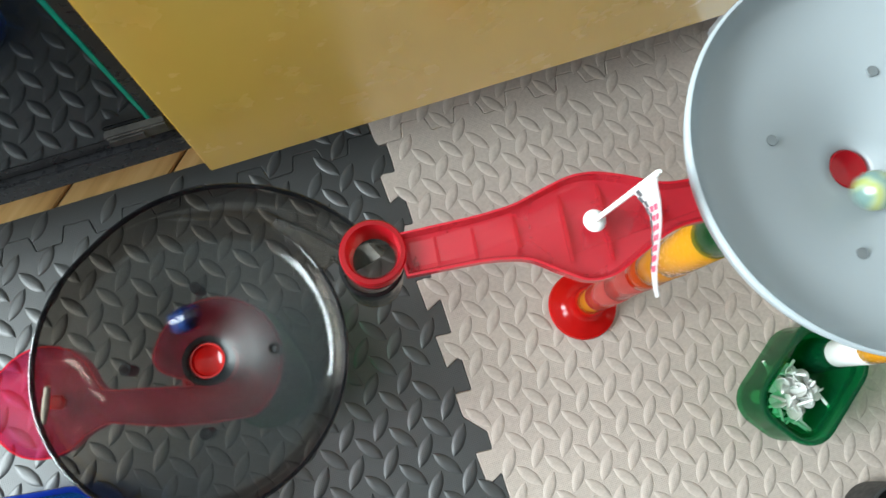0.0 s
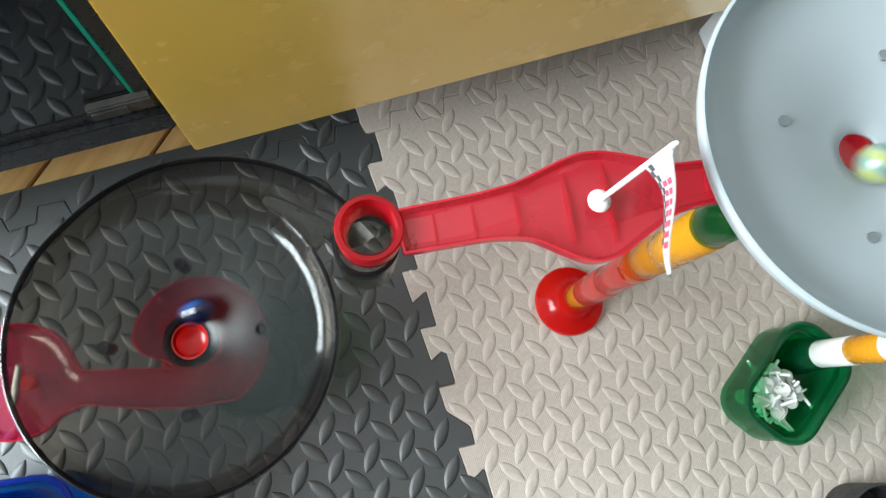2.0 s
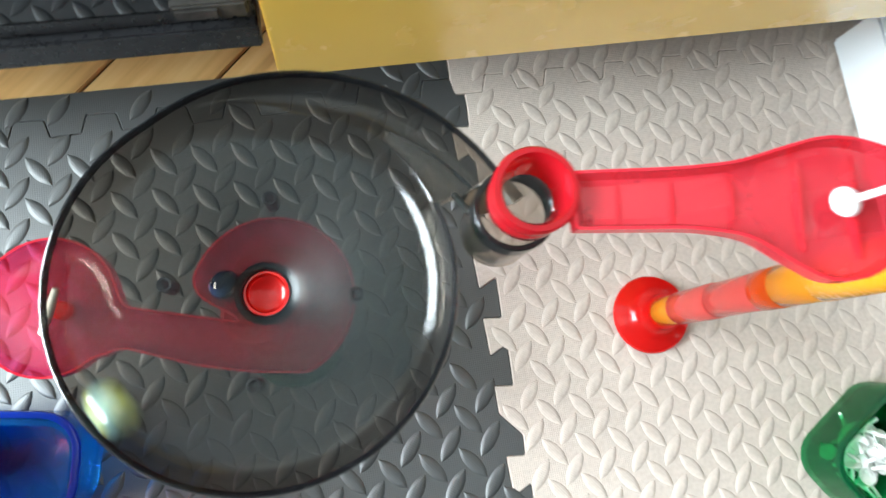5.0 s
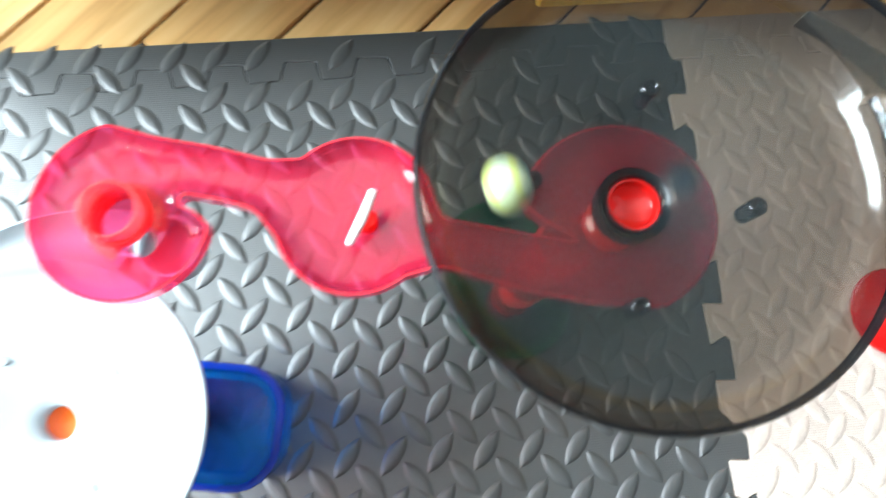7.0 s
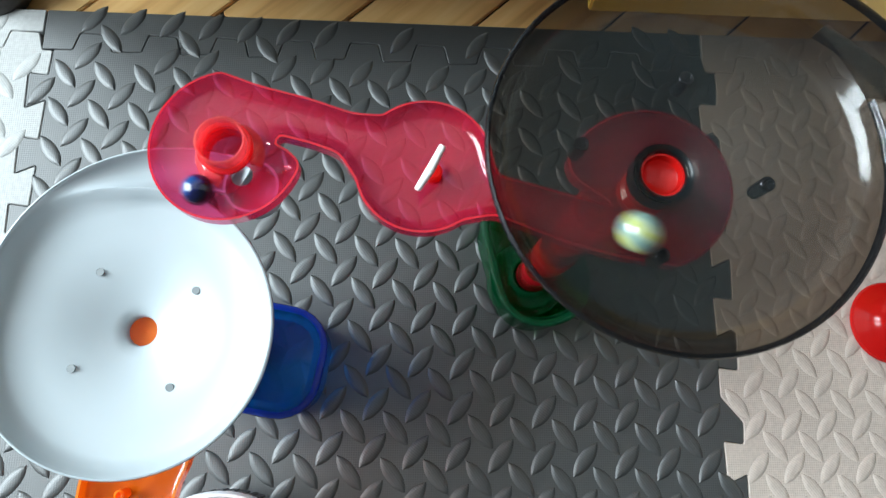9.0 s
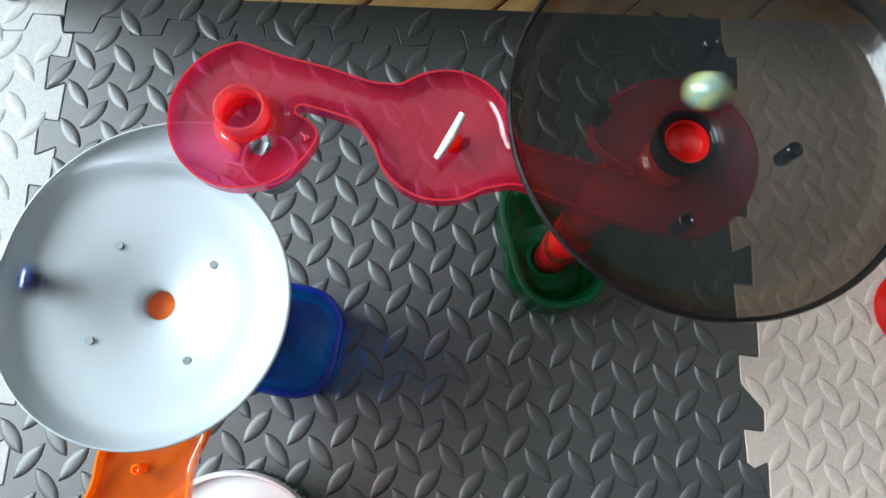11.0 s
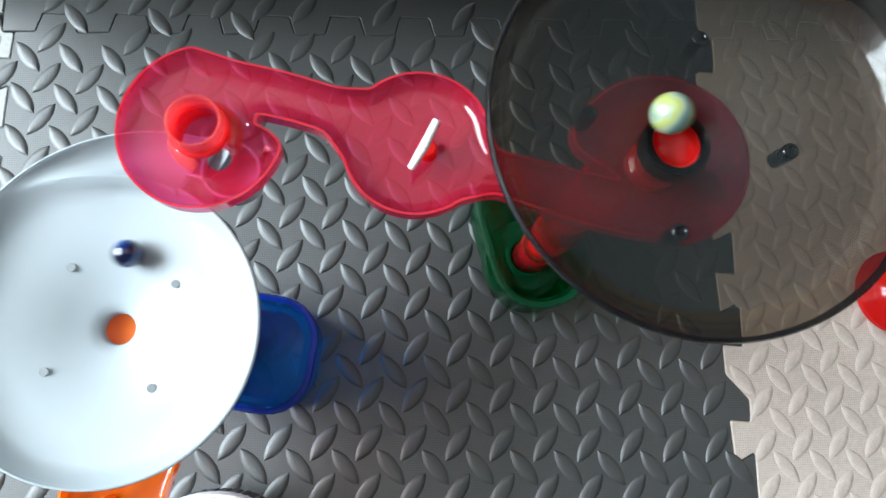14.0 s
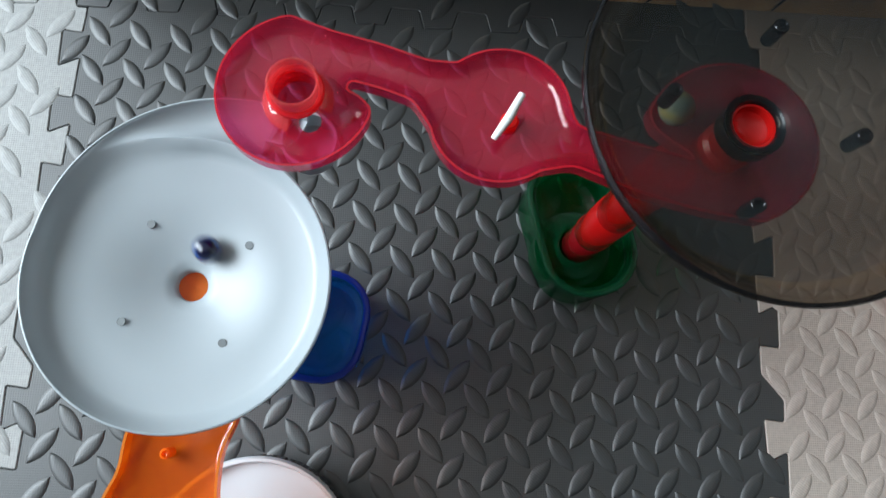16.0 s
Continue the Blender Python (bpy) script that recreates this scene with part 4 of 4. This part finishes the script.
def build_trays():
    # green tray with white pegs, its own tube beside it
    g = tray(GREEN, 0.3222, -0.4046, 0.113, 0.074, 33, 0.058, "green translucent tray half filled with white pegs", (0.0375, -0.004))
    w = thing("white_tube_stack", "white and yellow tubes standing in a green tray", "toy tower", m=pose(0.3558, -0.3875, 0))
    tube(0.0132, 0.0560, 0.104, WHITE_PEG, w, label="white tube")
    tube(0.0126, 0.102, 0.150, YELLOW_SOLID, w, label="yellow tube")
    tube(0.0132, 0.148, 0.230, WHITE_PEG, w, label="white tube")
    # loose pegs
    rnd = random.Random(5)
    peg = thing("loose_peg", "white plastic peg with a round head lying in the green tray", "peg", "pegs in the tray")
    put("head", lathe([(0.0, 0.0), (0.0072, 0.0), (0.0075, 0.0008), (0.0066, 0.0018), (0.0, 0.0020)], 18, False), WHITE_PEG, peg)
    put("stem", rod((0, 0, 0.0018), (0, 0, 0.019), 0.0017, 0.0015, 8), WHITE_PEG, peg)
    first = True
    c, s = math.cos(radians(33)), math.sin(radians(33))
    for i in range(42):
        u, v = rnd.uniform(-0.040, 0.010), rnd.uniform(-0.021, 0.021)
        z = 0.012 + 0.020 * rnd.random() * (1 - (abs(u + 0.016) / 0.05) ** 2) + 0.008
        m = pose(0.3215 + u * c - v * s, -0.4040 + u * s + v * c, z, rnd.choice((rnd.uniform(150, 215), rnd.uniform(-40, 40), rnd.uniform(70, 110))), rnd.uniform(-40, 40), rnd.uniform(0, 360))
        if first:
            peg.matrix_basis, first = m, False
        else:
            copy_thing(peg, m)
    # green tray and red tube under the smoked funnel
    tray(GREEN, -0.1655, -0.219, 0.112, 0.071, 105, 0.058, "dark green translucent tray holding a red tube", (-0.0155, 0.0083), True, 0.46)
    t = thing("red_tube_stack", "red tubes standing in a green tray under the funnel", "toy tower", m=pose(-0.168, -0.236, 0))
    tube(0.0130, 0.0540, 0.098, RED_CUP, t, label="dark red tube")
    tube(0.0138, 0.096, 0.150, RED_SOLID, t, label="red tube")
    tube(0.0132, 0.148, 0.243, RED_SOLID, t)
    # blue tray under the second white funnel
    tray(BLUE, -0.3862, -0.300, 0.118, 0.080, 170, 0.058, "deep blue translucent tray under the white funnel", (0.0420, -0.0005))
    t = thing("blue_tube_stack", "blue and orange tubes standing in a blue tray", "toy tower", m=pose(-0.426, -0.293, 0))
    tube(0.0130, 0.0245, 0.095, ORANGE, t)


def build_loose_things():
    # round tub with a printed side
    t = thing("round_tub", "round white plastic tub with dark print on its side", "tub", m=pose(-0.398, -0.4690, 0))
    put("body", lathe([(0.0, 0.002), (0.062, 0.002), (0.066, 0.006), (0.0705, 0.040), (0.0690, 0.044), (0.0670, 0.044), (0.0655, 0.039), (0.0600, 0.037), (0.0, 0.0365)], 72, False), CARD_WHITE, t)
    bars = []
    rnd = random.Random(2)
    a = 20
    while a < 160:
        w = rnd.uniform(1.5, 5)
        lo = rnd.uniform(0.012, 0.020)
        bars.append(lathe([(0.0662 + lo * 0.12, lo), (0.0675 + lo * 0.12, lo), (0.0708, 0.036), (0.0695, 0.036)], 4, True, a, a + w))
        a += w + rnd.uniform(1.2, 3)
    put("print_bars", join(*bars), PRINT_DARK, t, "dark printed bars")
    # white box with a label on its lid
    b = thing("white_box", "low white box with a printed label on its lid", "box")
    put("body", box(0.407, 0.69, -0.330, -0.015, 0.001, 0.066, 0.003), CARD_WHITE, b)
    put("lid", box(0.4065, 0.6905, -0.3305, -0.0145, 0.0665, 0.071, 0.0015), CARD_WHITE, b)
    put("label", box(0.420, 0.52, -0.130, -0.030, 0.0712, 0.0716, 0), WHITE_PEG, b, "white paper label")
    bars = [box(0.430 + 0.0032 * i, 0.430 + 0.0032 * i + rnd.choice((0.0008, 0.0016, 0.0022)), -0.062, -0.040, 0.0717, 0.0719, 0) for i in range(9)]
    put("print_bars", join(*bars), PRINT_DARK, b, "barcode-like bars", smooth=False)
    k = thing("black_pot", "black rubber pot on the beige mat", "pot", m=pose(0.352, -0.552, 0))
    put("body", lathe([(0.0, 0.001), (0.030, 0.001), (0.033, 0.004), (0.038, 0.048), (0.0385, 0.052), (0.036, 0.053), (0.034, 0.048), (0.030, 0.010), (0.0, 0.008)], 56, False), BLACK_THING, k)


build_room()
build_cabinet()
build_mats()
funnel(SMOKE, SMOKE_THICK, 6, -0.151, -0.232, 0.303, "smoked transparent marble funnel with a curved chute", 0.0105, SMOKE_THICK)
funnel(WHITE_PLASTIC, WHITE_PLASTIC, 52, -0.426, -0.293, 0.162, "white plastic marble funnel over an orange track", 0.0090, HOLE_DARK)
funnel(WHITE_PLASTIC, WHITE_PLASTIC, -13, 0.165, -0.262, 0.437, "white plastic marble funnel on top of the tube tower", 0.0088, HOLE_DARK)
build_tower()
track_red_short()
track_red_curved()
track_orange()
build_trays()
build_loose_things()

blue_marble = tagged(put("blue_marble", sphere(0.0080), BLUE_GLASS), "dark blue glass marble with a light swirl", "marble", "rolling marbles")
pale_marble = tagged(put("pale_marble", sphere(0.0087), PALE_GLASS), "pale green and white glass marble", "marble", "rolling marbles")


def motions():
    """The two marbles roll through the run."""
    blue = [
        (0, -0.1520, -0.2080, 0.3052), (0.1, -0.1840, -0.2150, 0.3096), (0.2, -0.1920, -0.2310, 0.3108), (0.3, -0.1800, -0.2490, 0.3084),
        (0.4, -0.1540, -0.2610, 0.3070), (0.5, -0.1280, -0.2500, 0.3070), (0.6, -0.1150, -0.2300, 0.3092), (0.7, -0.1270, -0.2100, 0.3081),
        (0.8, -0.1570, -0.2080, 0.3054), (0.9, -0.1750, -0.2320, 0.3052), (1, -0.1680, -0.2560, 0.3070), (1.1, -0.1540, -0.2670, 0.3089),
        (1.2, -0.1400, -0.2600, 0.3073), (1.3, -0.1320, -0.2340, 0.3036), (1.4, -0.1520, -0.2120, 0.3039), (1.5, -0.1710, -0.2130, 0.3064),
        (1.6, -0.1750, -0.2330, 0.3052), (1.7, -0.1620, -0.2490, 0.3040), (1.8, -0.1310, -0.2490, 0.3060), (1.9, -0.1220, -0.2340, 0.3069),
        (2, -0.1400, -0.2200, 0.3027), (2.1, -0.1680, -0.2270, 0.3032), (2.2, -0.1720, -0.2450, 0.3054), (2.3, -0.1600, -0.2520, 0.3045),
        (2.4, -0.1400, -0.2430, 0.3024), (2.5, -0.1360, -0.2220, 0.3033), (2.6, -0.1540, -0.2140, 0.3034), (2.7, -0.1670, -0.2290, 0.3027),
        (2.8, -0.1510, -0.2500, 0.3033), (2.9, -0.1390, -0.2490, 0.3042), (3, -0.1390, -0.2300, 0.3010), (3.1, -0.1580, -0.2230, 0.3002),
        (3.2, -0.1680, -0.2360, 0.3031), (3.3, -0.1530, -0.2480, 0.3027), (3.4, -0.1360, -0.2330, 0.3022), (3.5, -0.1390, -0.2190, 0.3032),
        (3.6, -0.1640, -0.2280, 0.3016), (3.7, -0.1530, -0.2470, 0.3023), (3.8, -0.1400, -0.2440, 0.3027), (3.9, -0.1410, -0.2240, 0.3013),
        (4, -0.1630, -0.2280, 0.3012), (4.1, -0.1610, -0.2420, 0.3019), (4.2, -0.1410, -0.2370, 0.3000), (4.35, -0.1480, -0.2320, 0.2920),
        (4.5, -0.1510, -0.2320, 0.2700), (4.8, -0.1660, -0.2260, 0.2680), (5.5, -0.1760, -0.2210, 0.2670), (6.3, -0.1770, -0.2200, 0.2661),
        (6.5, -0.1780, -0.2170, 0.2660), (6.6, -0.1780, -0.2120, 0.2660), (6.7, -0.1700, -0.2060, 0.2668), (6.8, -0.1620, -0.2010, 0.2676),
        (6.9, -0.1490, -0.2010, 0.2689), (7, -0.1240, -0.2190, 0.2718), (7.1, -0.1300, -0.2540, 0.2708), (7.2, -0.1630, -0.2630, 0.2675),
        (7.3, -0.2020, -0.2490, 0.2636), (7.4, -0.2330, -0.2320, 0.2605), (7.5, -0.2410, -0.2220, 0.2597), (7.6, -0.2450, -0.2140, 0.2593),
        (7.7, -0.2500, -0.2050, 0.2588), (7.8, -0.2550, -0.1970, 0.2583), (8, -0.2760, -0.2100, 0.2562), (8.1, -0.2880, -0.2110, 0.2550),
        (8.2, -0.2870, -0.2120, 0.2551), (8.4, -0.3300, -0.1900, 0.2508), (8.6, -0.3660, -0.1830, 0.2472), (8.8, -0.3840, -0.2060, 0.2454),
        (9, -0.3700, -0.2320, 0.2468), (9.2, -0.3450, -0.2340, 0.2493), (9.4, -0.3500, -0.2225, 0.2380), (9.6, -0.3540, -0.2240, 0.1820),
        (9.75, -0.3960, -0.2000, 0.1820), (9.9, -0.4460, -0.2090, 0.1800), (10.1, -0.5050, -0.2680, 0.1800), (10.2, -0.5020, -0.3120, 0.1790),
        (10.3, -0.4370, -0.3590, 0.1759), (10.4, -0.3890, -0.3520, 0.1766), (10.5, -0.3600, -0.3160, 0.1767), (10.6, -0.3560, -0.2710, 0.1782),
        (10.7, -0.3830, -0.2360, 0.1773), (10.8, -0.4290, -0.2230, 0.1768), (10.9, -0.4710, -0.2460, 0.1754), (11, -0.4900, -0.2840, 0.1753),
        (11.1, -0.4870, -0.3220, 0.1760), (11.2, -0.4620, -0.3480, 0.1756), (11.3, -0.4310, -0.3600, 0.1759), (11.4, -0.3980, -0.3570, 0.1767),
        (11.5, -0.3730, -0.3380, 0.1766), (11.6, -0.3560, -0.3080, 0.1774), (11.7, -0.3560, -0.2790, 0.1773), (11.8, -0.3670, -0.2540, 0.1771),
        (11.9, -0.3930, -0.2310, 0.1769), (12, -0.4250, -0.2230, 0.1768), (12.1, -0.4540, -0.2320, 0.1759), (12.2, -0.4800, -0.2490, 0.1766),
        (12.3, -0.4880, -0.2740, 0.1754), (12.4, -0.4800, -0.3010, 0.1730), (12.5, -0.4670, -0.3250, 0.1724), (12.6, -0.4390, -0.3330, 0.1701),
        (12.7, -0.4020, -0.3260, 0.1698), (12.8, -0.3850, -0.3030, 0.1701), (12.9, -0.3800, -0.2760, 0.1717), (13, -0.3960, -0.2550, 0.1716),
        (13.1, -0.4170, -0.2440, 0.1719), (13.2, -0.4400, -0.2460, 0.1717), (13.3, -0.4560, -0.2650, 0.1698), (13.4, -0.4590, -0.2870, 0.1674),
        (13.5, -0.4500, -0.3120, 0.1664), (13.6, -0.4200, -0.3220, 0.1661), (13.7, -0.3960, -0.3100, 0.1677), (13.8, -0.3860, -0.2870, 0.1697),
        (13.9, -0.3970, -0.2650, 0.1696), (14, -0.4170, -0.2530, 0.1698), (14.1, -0.4420, -0.2580, 0.1690), (14.2, -0.4560, -0.2780, 0.1674),
        (14.3, -0.4520, -0.3050, 0.1658), (14.4, -0.4290, -0.3180, 0.1646), (14.5, -0.4030, -0.3110, 0.1660), (14.6, -0.3960, -0.2880, 0.1664),
        (14.7, -0.4080, -0.2650, 0.1673), (14.8, -0.4290, -0.2630, 0.1663), (14.9, -0.4480, -0.2720, 0.1664), (15, -0.4530, -0.2960, 0.1653),
        (15.1, -0.4330, -0.3120, 0.1630), (15.2, -0.4080, -0.3070, 0.1638), (15.3, -0.3990, -0.2870, 0.1654), (15.4, -0.4110, -0.2700, 0.1654),
        (15.5, -0.4340, -0.2680, 0.1650), (15.6, -0.4480, -0.2880, 0.1637), (15.7, -0.4390, -0.3070, 0.1626), (15.8, -0.4170, -0.3080, 0.1621),
        (15.9, -0.4040, -0.2900, 0.1636), (16, -0.4160, -0.2730, 0.1636),
    ]
    pale = [
        (0, 0.1619, -0.2754, 0.4390), (0.05, 0.1516, -0.2628, 0.4390), (0.1, 0.1606, -0.2496, 0.4389), (0.15, 0.1754, -0.2545, 0.4389),
        (0.2, 0.1749, -0.2696, 0.4388), (0.25, 0.1606, -0.2733, 0.4387), (0.3, 0.1532, -0.2610, 0.4387), (0.35, 0.1621, -0.2507, 0.4386),
        (0.4, 0.1747, -0.2555, 0.4386), (0.45, 0.1742, -0.2689, 0.4385), (0.5, 0.1616, -0.2729, 0.4385), (0.55, 0.1537, -0.2624, 0.4385),
        (0.6, 0.1609, -0.2515, 0.4384), (0.65, 0.1734, -0.2547, 0.4384), (0.7, 0.1746, -0.2675, 0.4383), (0.75, 0.1630, -0.2728, 0.4382),
        (0.8, 0.1543, -0.2637, 0.4382), (0.85, 0.1599, -0.2525, 0.4381), (0.9, 0.1722, -0.2541, 0.4381), (0.95, 0.1748, -0.2661, 0.4380),
        (1, 0.1644, -0.2725, 0.4380), (1.05, 0.1550, -0.2649, 0.4380), (1.1, 0.1590, -0.2536, 0.4379), (1.15, 0.1709, -0.2537, 0.4378),
        (1.2, 0.1747, -0.2648, 0.4378), (1.25, 0.1656, -0.2720, 0.4377), (1.3, 0.1559, -0.2659, 0.4377), (1.35, 0.1584, -0.2547, 0.4376),
        (1.4, 0.1696, -0.2534, 0.4376), (1.45, 0.1745, -0.2635, 0.4375), (1.5, 0.1668, -0.2714, 0.4375), (1.55, 0.1568, -0.2667, 0.4375),
        (1.6, 0.1579, -0.2559, 0.4374), (1.65, 0.1684, -0.2533, 0.4373), (1.7, 0.1742, -0.2623, 0.4373), (1.75, 0.1677, -0.2707, 0.4372),
        (1.8, 0.1578, -0.2674, 0.4372), (1.85, 0.1585, -0.2560, 0.4370), (1.9, 0.1698, -0.2547, 0.4368), (1.95, 0.1729, -0.2654, 0.4366),
        (2, 0.1631, -0.2702, 0.4365), (2.05, 0.1572, -0.2651, 0.4363), (2.1, 0.1582, -0.2574, 0.4361), (2.15, 0.1683, -0.2547, 0.4359),
        (2.2, 0.1726, -0.2639, 0.4357), (2.25, 0.1645, -0.2696, 0.4355), (2.3, 0.1576, -0.2628, 0.4354), (2.35, 0.1622, -0.2554, 0.4352),
        (2.4, 0.1704, -0.2575, 0.4350),
        (2.5, 0.1650, -0.2620, 0.4240), (2.6, 0.1620, -0.2620, 0.4120), (2.75, 0.1540, -0.2605, 0.4040),
        (2.9, 0.1400, -0.2580, 0.4020), (3, 0.0970, -0.2470, 0.3982), (3.1, 0.0680, -0.2450, 0.3982), (3.2, 0.0720, -0.2430, 0.3982),
        (3.3, 0.0750, -0.2430, 0.3982), (3.4, 0.0670, -0.2320, 0.3982), (3.5, 0.0590, -0.2300, 0.3982), (3.6, 0.0370, -0.2350, 0.3982),
        (3.7, 0.0270, -0.2400, 0.3982), (3.8, 0.0130, -0.2350, 0.3982), (3.9, -0.0080, -0.2320, 0.3982), (4, -0.0270, -0.2320, 0.3982),
        (4.1, -0.0360, -0.2220, 0.3900), (4.2, -0.0430, -0.2210, 0.3600), (4.35, -0.0440, -0.2140, 0.3220), (4.5, -0.0600, -0.1760, 0.3220),
        (4.6, -0.1240, -0.1647, 0.3212), (4.7, -0.1694, -0.1619, 0.3212), (4.8, -0.2076, -0.1867, 0.3212), (4.9, -0.2234, -0.2293, 0.3212),
        (5, -0.2108, -0.2730, 0.3212), (5.1, -0.1746, -0.3005, 0.3212), (5.2, -0.1291, -0.3011, 0.3212), (5.3, -0.0923, -0.2745, 0.3212),
        (5.4, -0.0785, -0.2311, 0.3212), (5.5, -0.0933, -0.1881, 0.3212), (5.6, -0.1308, -0.1624, 0.3212), (5.7, -0.1762, -0.1640, 0.3212),
        (5.8, -0.2118, -0.1924, 0.3212), (5.9, -0.2234, -0.2364, 0.3212), (6, -0.2065, -0.2787, 0.3212), (6.1, -0.1678, -0.3025, 0.3212),
        (6.2, -0.1225, -0.2986, 0.3212), (6.3, -0.0910, -0.2670, 0.3197), (6.4, -0.0830, -0.2370, 0.3193), (6.5, -0.0900, -0.2090, 0.3186),
        (6.6, -0.1040, -0.1860, 0.3187), (6.7, -0.1300, -0.1740, 0.3178), (6.8, -0.1590, -0.1760, 0.3166), (6.9, -0.1880, -0.1970, 0.3153),
        (7, -0.2030, -0.2290, 0.3156), (7.1, -0.2030, -0.2680, 0.3182), (7.2, -0.1870, -0.2940, 0.3206), (7.3, -0.1640, -0.2940, 0.3182),
        (7.4, -0.1390, -0.2870, 0.3166), (7.5, -0.1170, -0.2640, 0.3143), (7.6, -0.1110, -0.2370, 0.3128), (7.7, -0.1230, -0.2070, 0.3119),
        (7.8, -0.1430, -0.1950, 0.3120), (7.9, -0.1720, -0.2010, 0.3118), (8, -0.1920, -0.2240, 0.3132), (8.1, -0.1920, -0.2550, 0.3144),
        (8.2, -0.1740, -0.2780, 0.3154), (8.3, -0.1357, -0.2794, 0.3153), (8.4, -0.1084, -0.2544, 0.3149), (8.5, -0.1064, -0.2186, 0.3145),
        (8.6, -0.1294, -0.1927, 0.3141), (8.7, -0.1627, -0.1903, 0.3137), (8.8, -0.1871, -0.2112, 0.3133), (8.9, -0.1897, -0.2420, 0.3129),
        (9, -0.1708, -0.2649, 0.3123), (9.1, -0.1425, -0.2677, 0.3118), (9.2, -0.1213, -0.2507, 0.3113), (9.3, -0.1183, -0.2249, 0.3107),
        (9.4, -0.1335, -0.2054, 0.3102), (9.5, -0.1569, -0.2024, 0.3097), (9.6, -0.1746, -0.2159, 0.3091), (9.7, -0.1775, -0.2367, 0.3085),
        (9.8, -0.1657, -0.2526, 0.3080), (9.9, -0.1473, -0.2554, 0.3074), (10, -0.1333, -0.2451, 0.3069), (10.1, -0.1308, -0.2292, 0.3064),
        (10.2, -0.1395, -0.2172, 0.3059), (10.3, -0.1530, -0.2150, 0.3052), (10.4, -0.1770, -0.2150, 0.3097), (10.5, -0.1860, -0.2330, 0.3110),
        (10.6, -0.1760, -0.2500, 0.3097), (10.7, -0.1490, -0.2560, 0.3074), (10.8, -0.1280, -0.2400, 0.3075), (10.9, -0.1280, -0.2210, 0.3079),
        (11, -0.1470, -0.2150, 0.3053), (11.1, -0.1690, -0.2290, 0.3055), (11.2, -0.1720, -0.2560, 0.3100), (11.3, -0.1600, -0.2640, 0.3105),
        (11.4, -0.1440, -0.2530, 0.3067), (11.5, -0.1400, -0.2260, 0.3033), (11.6, -0.1570, -0.2130, 0.3060), (11.7, -0.1710, -0.2210, 0.3069),
        (11.8, -0.1690, -0.2420, 0.3063), (11.9, -0.1440, -0.2520, 0.3064), (12, -0.1300, -0.2430, 0.3072), (12.1, -0.1390, -0.2240, 0.3041),
        (12.2, -0.1680, -0.2280, 0.3053), (12.3, -0.1740, -0.2440, 0.3080), (12.4, -0.1620, -0.2510, 0.3067), (12.5, -0.1410, -0.2380, 0.3027),
        (12.6, -0.1410, -0.2190, 0.3050), (12.7, -0.1560, -0.2170, 0.3047), (12.8, -0.1620, -0.2370, 0.3031), (12.9, -0.1490, -0.2520, 0.3061),
        (13, -0.1400, -0.2450, 0.3052), (13.1, -0.1470, -0.2230, 0.3000), (13.2, -0.1670, -0.2270, 0.3051), (13.3, -0.1690, -0.2380, 0.3058),
        (13.4, -0.1460, -0.2420, 0.3022), (13.5, -0.1390, -0.2270, 0.3035), (13.6, -0.1500, -0.2210, 0.3020), (13.7, -0.1600, -0.2400, 0.3030),
        (13.8, -0.1510, -0.2480, 0.3048), (13.9, -0.1440, -0.2330, 0.3000), (14, -0.1570, -0.2230, 0.3018), (14.1, -0.1640, -0.2340, 0.3036),
        (14.2, -0.1460, -0.2390, 0.3000), (14.3, -0.1430, -0.2270, 0.3000), (14.4, -0.1590, -0.2300, 0.3000), (14.5, -0.1580, -0.2460, 0.3046),
        (14.6, -0.1460, -0.2380, 0.3000), (14.7, -0.1540, -0.2240, 0.3000), (14.8, -0.1570, -0.2370, 0.3000), (14.9, -0.1470, -0.2400, 0.3000),
        (15, -0.1520, -0.2280, 0.3000), (15.1, -0.1560, -0.2360, 0.3000), (15.2, -0.1520, -0.2380, 0.3000), (15.3, -0.1490, -0.2280, 0.3000),
        (15.4, -0.1560, -0.2370, 0.3000), (15.5, -0.1480, -0.2360, 0.3000), (15.6, -0.1560, -0.2360, 0.3000), (15.7, -0.1510, -0.2320, 0.2880),
        (15.8, -0.1510, -0.2320, 0.2660), (15.9, -0.1720, -0.2220, 0.2688), (16, -0.1760, -0.2160, 0.2684),
    ]
    walk(blue_marble, [(t, pose(x, y, z, 40 * i, 25 * i, 30 * i)) for i, (t, x, y, z) in enumerate(blue)])
    walk(pale_marble, [(t, pose(x, y, z - 0.0013, 35 * i, 30 * i, 20 * i)) for i, (t, x, y, z) in enumerate(pale)])


motions()
